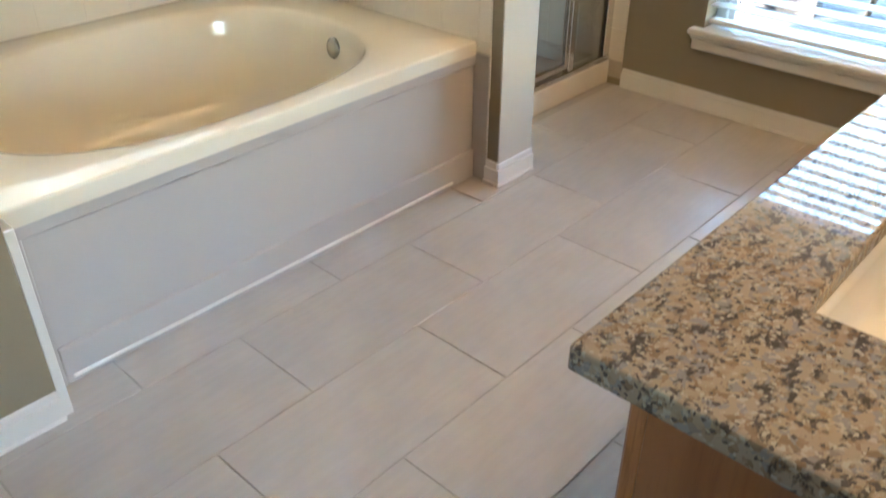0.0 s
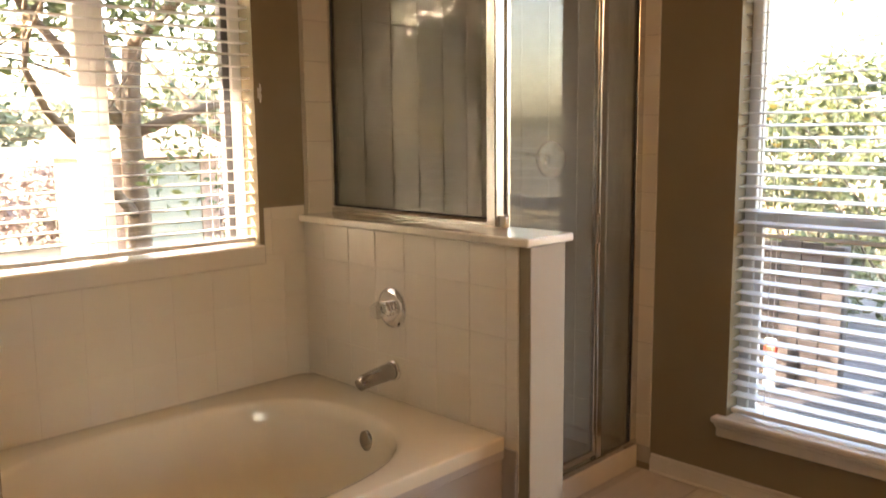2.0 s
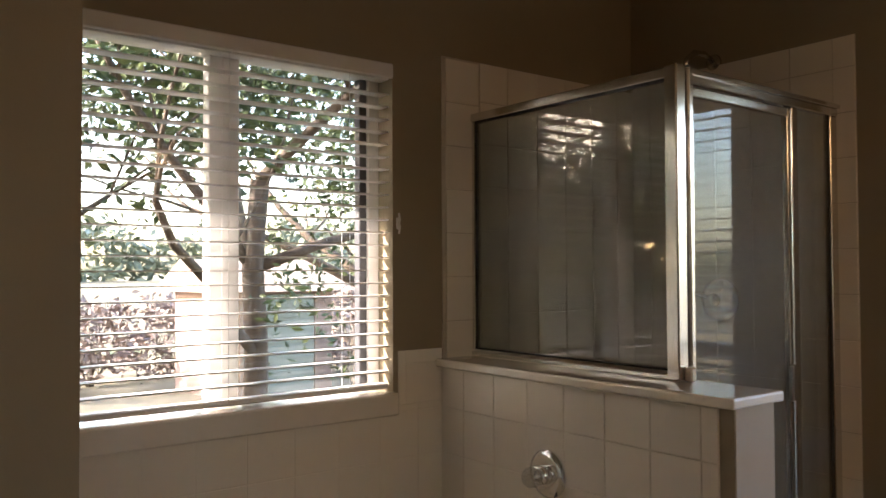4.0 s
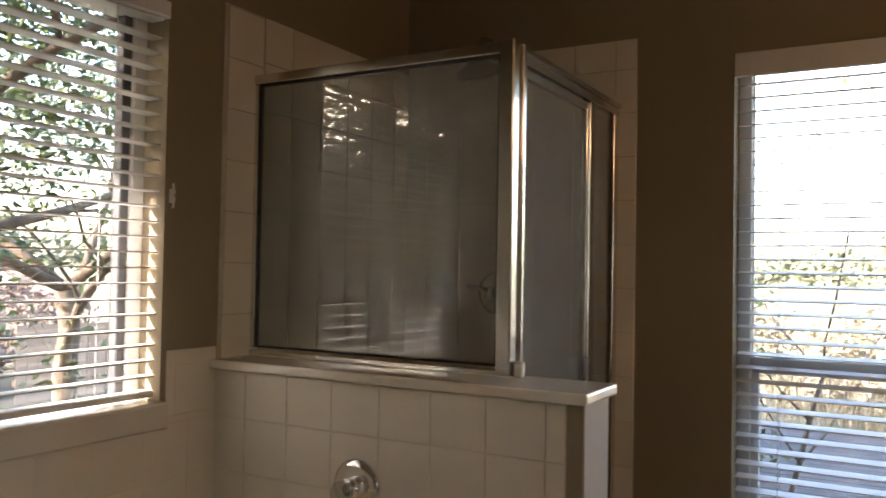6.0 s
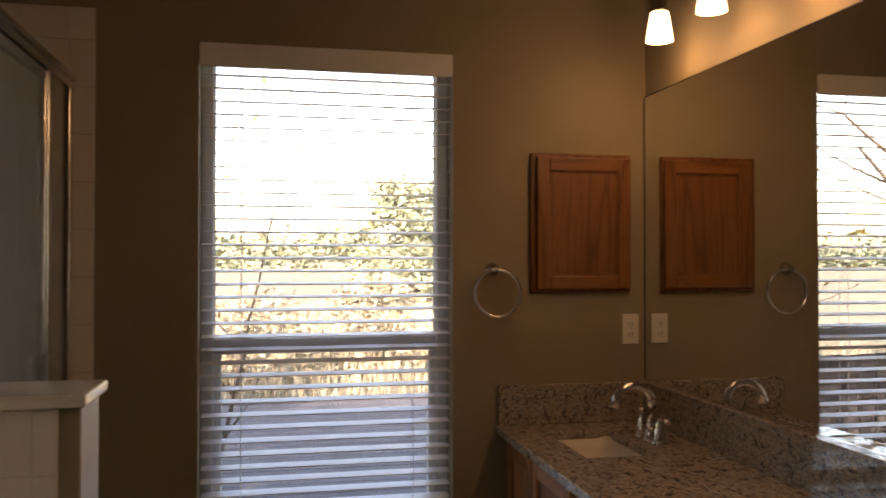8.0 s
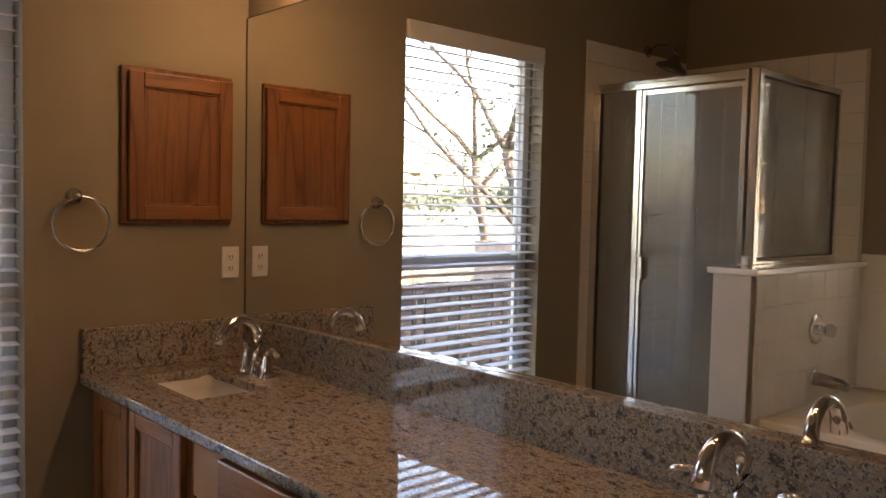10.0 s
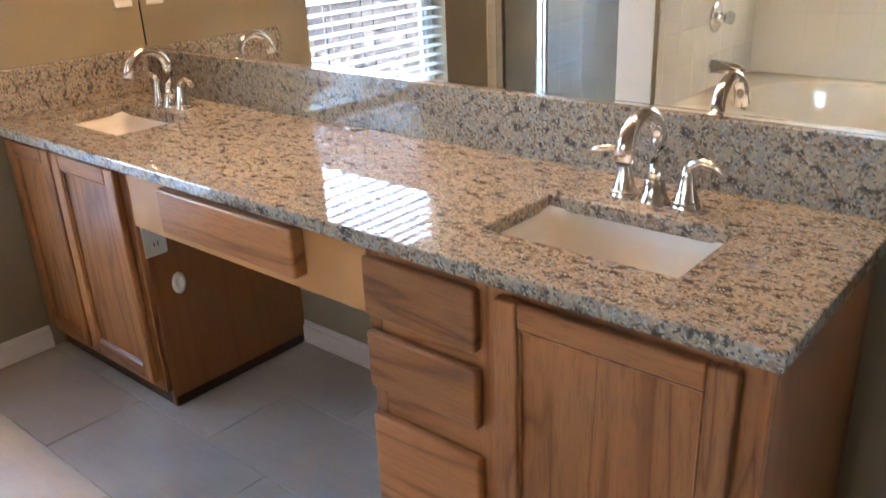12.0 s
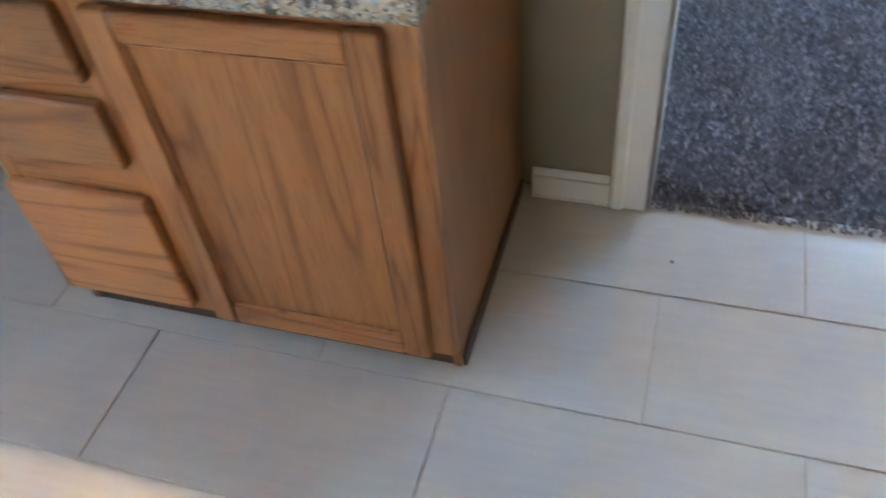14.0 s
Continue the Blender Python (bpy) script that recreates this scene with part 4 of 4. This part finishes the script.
# ---- vanity lights ----
def vanity_light(ys):
    yc = sum(ys) / len(ys)
    f = thing("vanity_light", (0, yc, 2.31), "brushed nickel vanity light with lit frosted glass shades", "lamp", "vanity lights")
    part("back_plate", boxed(-0.022, -0.0005, yc - 0.09, yc + 0.09, 2.30, 2.40, bevel=0.006, seg=2), NICKEL, f)
    part("crossbar", tube(bmesh.new(), [(-0.075, ys[0] + 0.02, 2.325), (-0.075, ys[-1] - 0.02, 2.325)], 0.008), NICKEL, f)
    part("stem", tube(bmesh.new(), [(-0.02, yc, 2.34), (-0.05, yc, 2.335), (-0.075, yc, 2.325)], 0.008), NICKEL, f)
    for y in ys:
        part("arm", tube(bmesh.new(), [(-0.075, y, 2.325), (-0.11, y, 2.328), (-0.13, y, 2.31)], 0.007), NICKEL, f)
        part("socket", lathe(bmesh.new(), ((0.012, 0.09), (0.024, 0.082), (0.026, 0.03), (0.03, 0.024), (0.03, 0.012)), pose(-0.13, y, 2.235), 20), NICKEL, f)
        bm = bmesh.new()
        lathe(bm, ((0.030, 0.098), (0.034, 0.08), (0.04, 0.04), (0.046, 0.0), (0.043, 0.0), (0.037, 0.04), (0.031, 0.078), (0.026, 0.094)), pose(-0.13, y, 2.15), 24)
        part("shade", bm, SHADE, f, "lit frosted glass shade")
        lamp = new("bulb", bpy.data.lights.new("bulb", "POINT"))
        lamp.data.energy, lamp.data.color, lamp.data.shadow_soft_size = 0.14, (1.0, 0.56, 0.24), 0.03
        lamp.data.cycles.use_multiple_importance_sampling = False
        lamp.location = (-0.13, y, 2.145)


vanity_light((-0.38, -0.715, -1.05))
vanity_light((-1.385, -1.72, -2.055))

# ---- outside ----
GZ = -0.3
g = bmesh.new()
bmesh.ops.create_grid(g, x_segments=60, y_segments=60, size=600, matrix=Matrix.Translation((0, 0, GZ)))
structure("ground", g, LAWN, "dry golden grass field", "ground")


def near_house(p):
    """Whether a point lies within the house or under its eaves."""
    return p.x > -4.1 and p.y < 1.45


def limb(bm, p, d, length, r, depth, rng, tips, spread=0.6, gravity=0.0):
    pts, rad = [p], [r]
    for i in range(4):
        d = (d + Vector((rng.uniform(-1, 1), rng.uniform(-1, 1), rng.uniform(-0.6, 0.8) - gravity)) * 0.22).normalized()
        q = pts[-1] + d * length / 4
        if near_house(q):
            break
        pts.append(q)
        rad.append(r * (1 - 0.14 * (i + 1)))
        if depth <= 1:
            tips.append(pts[-1])
    if len(pts) < 3:
        return
    tube(bm, pts, rad, 7 if depth > 1 else 4)
    if depth:
        for k in range(3 if depth > 1 else 4):
            a = rng.choice(pts[2:])
            nd = (d + Vector((rng.uniform(-1, 1), rng.uniform(-1, 1), rng.uniform(-0.5, 0.7))) * spread * 1.5).normalized()
            limb(bm, a, nd, length * rng.uniform(0.55, 0.8), rad[-1] * 0.7, depth - 1, rng, tips, spread, gravity)


def leaves(points, count, spread, size, rng):
    verts, faces = [], []
    for _ in range(count):
        p = rng.choice(points) + Vector((rng.gauss(0, spread), rng.gauss(0, spread), rng.gauss(0, spread * 0.8)))
        if p.z < GZ + 0.05 or near_house(p):
            continue
        q = Euler((rng.uniform(0, 6.3), rng.uniform(0, 6.3), rng.uniform(0, 6.3))).to_matrix()
        s, k = size * rng.uniform(0.6, 1.3), len(verts)
        verts += [p + q @ Vector(v) * s for v in ((0, -1, 0), (0.42, -0.1, 0.1), (0, 1, 0), (-0.42, -0.1, 0.1))]
        faces.append((k, k + 1, k + 2, k + 3))
    me = bpy.data.meshes.new("crown")
    me.from_pydata(verts, [], faces)
    return me


def tree(name, at, height, lean, seed, depth, count, spread, size, leaf, label, trunk_r=0.1, fork=0.4, spreadk=0.6):
    rng = random.Random(seed)
    t = thing(name, at, label, "tree")
    bm, tips = bmesh.new(), []
    base = Vector(at)
    top = base + Vector((lean[0], lean[1], height * fork))
    pts = [base - Vector((0, 0, 0.1))] + [base.lerp(top, k / 4) + Vector((rng.uniform(-1, 1), rng.uniform(-1, 1), 0)) * trunk_r * 0.5 for k in range(1, 5)]
    tube(bm, pts, [trunk_r * (1.15 - 0.1 * k) for k in range(5)], 10)
    for k in range(5):
        a = 2 * math.pi * (k + rng.random()) / 5
        d = Vector((math.cos(a) * 0.75, math.sin(a) * 0.75, rng.uniform(0.35, 1.0))).normalized()
        limb(bm, pts[rng.choice((2, 3, 4, 4))], d, height * 0.34, trunk_r * 0.5, depth, rng, tips, spreadk)
    part("trunk", bm, BARK, t)
    if count:
        me = leaves(tips, count, spread, size, rng)
        me.transform(Matrix.Translation(-base))
        me.materials.append(leaf)
        ob = new("crown", me)
        ob.parent = t
    return t


tree("yard_tree", (-6.1, -0.35, GZ), 5.6, (0.5, -0.2), 3, 3, 24000, 0.22, 0.036, LEAF, "leaning dark evergreen tree near the house", 0.085, 0.42)
# The second tree is out of direct view, added against the southwest sky glow.
tree("yard_tree", (-8.6, -5.4, GZ), 6.0, (0.1, 0.0), 41, 2, 9000, 0.34, 0.065, LEAF, "dense leafy evergreen tree added out of direct view", 0.10, 0.3)
tree("yard_tree", (-7.2, -2.6, GZ), 5.2, (0.2, 0.1), 8, 2, 9500, 0.28, 0.06, LEAF, "dense leafy evergreen tree", 0.08, 0.35)
tree("yard_tree", (-7.8, 1.9, GZ), 6.2, (0.1, -0.1), 33, 4, 6500, 0.14, 0.04, LEAF, "twiggy half bare tree beside the window", 0.11, 0.24, 0.8)
tree("bare_tree", (-8.7, 6.2, GZ), 8.5, (0.6, 0.1), 12, 4, 0, 0.1, 0.03, LEAF, "bare winter tree with spreading branches", 0.12, 0.3, 0.8)
tree("bare_tree", (-12.2, 10.5, GZ), 9.0, (0.6, 0.1), 17, 4, 0, 0.1, 0.03, LEAF, "tall bare winter tree behind the yard", 0.13, 0.3, 0.8)
tree("sapling", (-1.85, 2.7, GZ), 3.6, (0.25, 0.0), 21, 3, 170, 0.02, 0.032, YELLOW, "thin sapling with a few yellow leaves", 0.018, 0.3, 0.5)


def shrub(name, at, radius, height, count, size, leaf, seed, label, category="shrub"):
    rng = random.Random(seed)
    base = Vector(at)
    s = thing(name, at, label, category)
    bm, tips = bmesh.new(), []
    for k in range(7):
        a = 2 * math.pi * k / 7
        limb(bm, base - Vector((0, 0, 0.05)), Vector((math.cos(a) * 0.5, math.sin(a) * 0.5, 1)).normalized(), height * 0.5, 0.025, 1, rng, tips, 0.5)
    part("stems", bm, BARK, s)
    pts = []
    for _ in range(120):
        a, u, w = rng.uniform(0, 6.3), rng.random() ** 0.5, rng.random()
        pts.append(base + Vector((math.cos(a) * u * radius * (1 - 0.55 * w * w), math.sin(a) * u * radius * (1 - 0.55 * w * w), 0.15 + w * height)))
    me = leaves(pts, count, radius * 0.12, size, rng)
    me.transform(Matrix.Translation(-base))
    me.materials.append(leaf)
    ob = new("foliage", me)
    ob.parent = s
    return s


shrub("shrub", (-3.0, 4.7, GZ), 0.9, 2.15, 4600, 0.055, SHRUBLEAF, 5, "tall green shrub outside the tall window")
shrub("shrub", (-5.0, -3.6, GZ), 0.9, 1.6, 3200, 0.06, SHRUBLEAF, 6, "green shrub beside the house")
# Added shrubs that block the bright southwest horizon from the shower glass reflection.
for k, (x, y) in enumerate(((-5.2, -5.2), (-6.2, -6.6), (-7.4, -6.4), (-4.9, -7.4))):
    shrub("glow_block_shrub", (x, y, GZ), 1.15, 2.9, 5200, 0.06, LEAF, 90 + k, "tall dense evergreen shrub added to block the low sky glow")
shrub("field_tree", (4.5, 33.0, GZ), 2.7, 4.9, 4600, 0.20, HAZELEAF, 7, "rounded green tree in the field", "tree")
shrub("field_tree", (12.5, 44.0, GZ), 3.6, 6.0, 4000, 0.26, HAZELEAF, 9, "rounded green tree in the field", "tree")
for i, (x, y) in enumerate(((-1.6, 8.6), (0.1, 9.4), (1.8, 8.8), (3.4, 9.8), (-3.4, 10.5))):
    shrub("dry_bush", (x, y, GZ), 0.95, 1.0 + 0.25 * (i % 3), 1500, 0.07, STRAW, 30 + i, "dry straw coloured bush in the field", "bush")

rng = random.Random(4)
pts = []
for i in range(420):
    a = i / 419
    pts.append(Vector((-190 + 330 * a, 150 + 20 * math.sin(a * 9), GZ + rng.uniform(0.3, 5 + 1.5 * math.sin(a * 23)))))
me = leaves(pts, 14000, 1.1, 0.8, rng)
me.materials.append(HAZELEAF)
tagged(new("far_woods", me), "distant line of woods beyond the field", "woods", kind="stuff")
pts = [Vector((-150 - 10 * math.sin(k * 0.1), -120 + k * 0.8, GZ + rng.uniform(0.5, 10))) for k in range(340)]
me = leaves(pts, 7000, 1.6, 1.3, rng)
me.materials.append(HAZELEAF)
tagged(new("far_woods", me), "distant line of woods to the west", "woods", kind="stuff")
verts, faces = [], []
for _ in range(26000):
    x, y = rng.uniform(-9, 9), rng.uniform(7, 24)
    h, a, k = rng.uniform(0.15, 0.55), rng.uniform(0, 3.14), len(verts)
    verts += [(x - 0.012 * math.cos(a), y - 0.012 * math.sin(a), GZ), (x + 0.012 * math.cos(a), y + 0.012 * math.sin(a), GZ), (x + rng.uniform(-0.12, 0.12), y + rng.uniform(-0.12, 0.12), GZ + h)]
    faces.append((k, k + 1, k + 2))
me = bpy.data.meshes.new("tall_grass")
me.from_pydata(verts, [], faces)
me.materials.append(STRAW)
tagged(new("tall_grass", me), "tall dry golden grass behind the house", "grass", kind="stuff")

deck = thing("deck", (-1.5, 3.6, GZ), "low dark weathered wooden deck behind the house", "deck")
bm = boxed(-6.5, 3.5, 0.35, 0.482, GZ + 0.01, GZ + 0.05, bevel=0.004)
first = part("plank", bm, DECKM, deck)
for k in range(1, 46):
    b = new("plank", first.data)
    b.parent = deck
    b.location = (rng.uniform(-0.01, 0.01), k * 0.139, rng.uniform(-0.002, 0.002))
part("rim_board", boxed(-6.52, 3.52, 6.74, 6.78, GZ, GZ + 0.06), DECKM, deck)

fence = thing("fence", (-10.5, 6, GZ), "weathered wooden board fence", "fence")
bm = boxed(-10.51, -10.49, 3.16, 3.298, GZ, GZ + 0.95)
first = part("board", bm, BOARD, fence)
for k in range(1, 44):
    b = new("board", first.data)
    b.parent = fence
    b.location = (rng.uniform(-0.004, 0.004), k * 0.142, rng.uniform(-0.015, 0.015))
for z in (0.2, 0.7):
    part("rail", boxed(-10.56, -10.515, 3.16, 9.4, GZ + z, GZ + z + 0.09), BOARD, fence)

screen = thing("deck_screen", (-4.3, 2.4, GZ + 0.05), "low wooden board screen on the deck, toned dark for shade", "fence")
first = part("board", boxed(-6.5, -6.37, 2.39, 2.41, GZ + 0.052, 0.72, bevel=0.003), SHADEBOARD, screen)
for k in range(1, 33):
    b = new("board", first.data)
    b.parent = screen
    b.location = (k * 0.135, rng.uniform(-0.003, 0.003), rng.uniform(-0.012, 0.012))
for z in (0.1, 0.75):
    part("rail", boxed(-6.5, -2.05, 2.412, 2.45, GZ + z, GZ + z + 0.08, bevel=0.003), SHADEBOARD, screen)
for x in (-6.45, -4.25, -2.1):
    part("post", boxed(x - 0.04, x + 0.04, 2.452, 2.53, GZ + 0.052, 0.7, bevel=0.005), SHADEBOARD, screen)
stake = thing("marker_stake", (-2.42, 2.22, GZ + 0.05), "short white stake with a red band on the deck", "stake")
part("stake", boxed(-2.455, -2.385, 2.20, 2.24, GZ + 0.052, 0.09, bevel=0.006), PLASTIC, stake)
part("band", boxed(-2.458, -2.382, 2.197, 2.243, -0.03, 0.04, bevel=0.003), REDM, stake, "red band")

for i in range(11):
    shrub("dry_bush", (-13.0 - 0.8 * (i % 3), -5.5 + 1.5 * i, GZ), 0.95, 1.05 + 0.15 * (i % 4), 1300, 0.075, MAUVE, 60 + i, "mauve brown winter bush beyond the fence", "bush")

shed = thing("garden_shed", (-11.8, 2.35, GZ), "low garden shed with a grey green door and tan roof", "shed")
part("wall", boxed(-12.8, -10.98, 1.45, 3.1, GZ, 1.2, bevel=0.01), BRICKM, shed)
rf = bmesh.new()
vs = [rf.verts.new(p) for p in ((-13.0, 1.2, 1.17), (-10.78, 1.2, 1.17), (-10.78, 3.35, 1.17), (-13.0, 3.35, 1.17), (-11.9, 1.2, 1.62), (-11.9, 3.35, 1.62))]
for f in ((0, 1, 4), (1, 2, 5, 4), (2, 3, 5), (3, 0, 4, 5), (3, 2, 1, 0)):
    rf.faces.new([vs[i] for i in f])
part("roof", rf, TANROOF, shed)
gd = part("shed_door", boxed(-10.979, -10.93, 1.72, 2.78, GZ + 0.02, 1.13, bevel=0.01), SHEDM, shed)
for k in range(4):
    part("panel", boxed(-10.93, -10.918, 1.78, 2.72, GZ + 0.08 + 0.34 * k, GZ + 0.38 + 0.34 * k, bevel=0.006), SHEDM, gd)
for y in (1.66, 2.785):
    part("door_post", boxed(-10.979, -10.92, y, y + 0.055, GZ, 1.15, bevel=0.006), BOARD, shed)

# ---- tiles, carpet tufts ----
TW, TL, GAP = 0.2972, 0.61, 0.004
tile_mesh = {}


def piece_mesh(w, l, h, bev, mat):
    """One shared tile, w by l, lying in xy with its top at z = h."""
    key = (round(w, 4), round(l, 4), h, mat.name)
    if key not in tile_mesh:
        bm = bmesh.new()
        i = bev
        lo = [bm.verts.new(p) for p in ((0, 0, 0), (w, 0, 0), (w, l, 0), (0, l, 0))]
        mi = [bm.verts.new(p) for p in ((0, 0, h - i), (w, 0, h - i), (w, l, h - i), (0, l, h - i))]
        hi = [bm.verts.new(p) for p in ((i, i, h), (w - i, i, h), (w - i, l - i, h), (i, l - i, h))]
        for a, b in ((lo, mi), (mi, hi)):
            for k in range(4):
                bm.faces.new((a[k], a[(k + 1) % 4], b[(k + 1) % 4], b[k]))
        bm.faces.new(hi)
        me = bpy.data.meshes.new("tile")
        bm.to_mesh(me)
        bm.free()
        me.materials.append(mat)
        tile_mesh[key] = me
    return tile_mesh[key]


X_JOINT, Y_JOINT = -0.268, -2.748
col = 0
for i in range(-2, 12):
    x1 = X_JOINT - (i - 0) * TW + TW
    x0 = x1 - TW
    if x0 > -0.02 or x1 < -2.02:
        continue
    a, b = max(x0, -2.02) + GAP / 2, min(x1, 0.0) - GAP / 2
    off = (0.345, 0.0)[i % 2]
    for j in range(-4, 8):
        y0 = Y_JOINT + off + j * TL
        c, d = max(y0, -4.2) + GAP / 2, min(y0 + TL, 0.0) - GAP / 2
        if d - c < 0.03 or b - a < 0.02:
            continue
        if a < -1.84 and d < -2.56:
            continue
        t = new("tile", piece_mesh(b - a, d - c, 0.003, 0.0012, FTILE))
        t.location = (a, c, -0.003 + random.uniform(-0.0003, 0.0003))
        t.parent = floor


def tile_wall(parent, origin, u, v, nrm, width, height, u_start, v_start, pitch=0.159, gap=0.0022, skip=None, thick=0.007):
    """Square tiles over a field, with cut pieces at its edges. u, v: the field's axes; nrm: out of the wall."""
    R = Matrix((u, v, nrm)).transposed().to_4x4()
    nu, nv = int(width / pitch) + 2, int(height / pitch) + 2
    for i in range(-1, nu + 1):
        for j in range(-1, nv + 1):
            a, b = max(u_start + i * pitch, 0) + gap / 2, min(u_start + (i + 1) * pitch, width) - gap / 2
            c, d = max(v_start + j * pitch, 0) + gap / 2, min(v_start + (j + 1) * pitch, height) - gap / 2
            if b - a < 0.012 or d - c < 0.012 or (skip and skip((a + b) / 2, (c + d) / 2)):
                continue
            t = new("tile", piece_mesh(b - a, d - c, thick, 0.0014, WTILE))
            t.parent = parent
            t.matrix_basis = Matrix.Translation(Vector(origin) + Vector(u) * a + Vector(v) * c) @ R


def grout_sheet(name, *b, mat=None):
    return structure(name, boxed(*b), mat or GROUT, "grout bed behind cream wall tiles", "tile wall")


X, Y, Z = (1, 0, 0), (0, 1, 0), (0, 0, 1)
gk = grout_sheet("tile_knee_wall", -2.97, -1.84, KS - 0.0035, KS, 0.30, 1.10, mat=PALEGROUT)
tile_wall(gk, (-2.97, KS - 0.0015, 0.44), X, Z, (0, -1, 0), 1.13, 0.66, -0.033, 0.045, gap=0.002, thick=0.0045)
gw = grout_sheet("tile_tub_wall", -2.97, -2.9665, -2.585, KS, 0.30, 0.984, mat=PALEGROUT)
tile_wall(gw, (-2.9685, -2.585, 0.44), Y, Z, X, 1.519, 0.544, -0.02, 0.045, gap=0.0014, thick=0.003)
gs = grout_sheet("tile_tub_side", -2.97, -2.9665, -1.255, KS - 0.004, 0.985, 1.17, mat=PALEGROUT)
tile_wall(gs, (-2.9685, -1.255, 0.985), Y, Z, X, 0.19, 0.185, 0.03, -0.02, gap=0.0014, thick=0.003)
ge = grout_sheet("tile_tub_end", -2.965, -1.91, -2.57, -2.5665, 0.30, 1.17)
tile_wall(ge, (-2.965, -2.5685, 0.44), X, Z, Y, 1.055, 0.73, -0.03, 0.045)
g1 = grout_sheet("tile_shower_west", -2.97, -2.9665, KN, -0.0005, 0.03, 2.225)
tile_wall(g1, (-2.9685, KN, 0.03), Y, Z, X, -KN, 2.195, -0.02, -0.02)
g3 = grout_sheet("tile_shower_strip", -2.97, -2.9665, KS, KN, 1.125, 2.225)
tile_wall(g3, (-2.9685, KS + 0.005, 1.125), Y, Z, X, KN - KS - 0.006, 1.1, 0.01, -0.02)
g2 = grout_sheet("tile_shower_north", -2.966, -1.99, -0.0035, -0.0003, 0.03, 2.262)
tile_wall(g2, (-1.99, -0.0018, 0.105), (-1, 0, 0), Z, (0, -1, 0), 0.97, 2.157, -0.08, -0.02)

verts, faces = [], []
for _ in range(22000):
    x, y = rng.uniform(-0.03, 1.3), rng.uniform(-3.9, -2.66)
    if x < 0.12 and (y > -2.702 or y < -3.51):
        continue
    h, k = rng.uniform(0.010, 0.02), len(verts)
    dx, dy, a = rng.uniform(-0.008, 0.008), rng.uniform(-0.008, 0.008), rng.uniform(0, 6.3)
    for q in range(3):
        verts.append((x + 0.005 * math.cos(a + q * 2.1), y + 0.005 * math.sin(a + q * 2.1), 0.001))
    verts.append((x + dx, y + dy, h))
    faces += [(k, k + 1, k + 3), (k + 1, k + 2, k + 3), (k + 2, k, k + 3)]
me = bpy.data.meshes.new("carpet_pile")
me.from_pydata(verts, [], faces)
me.materials.append(TUFT)
tagged(new("carpet_pile", me), "shaggy grey purple carpet pile", "carpet", kind="stuff")
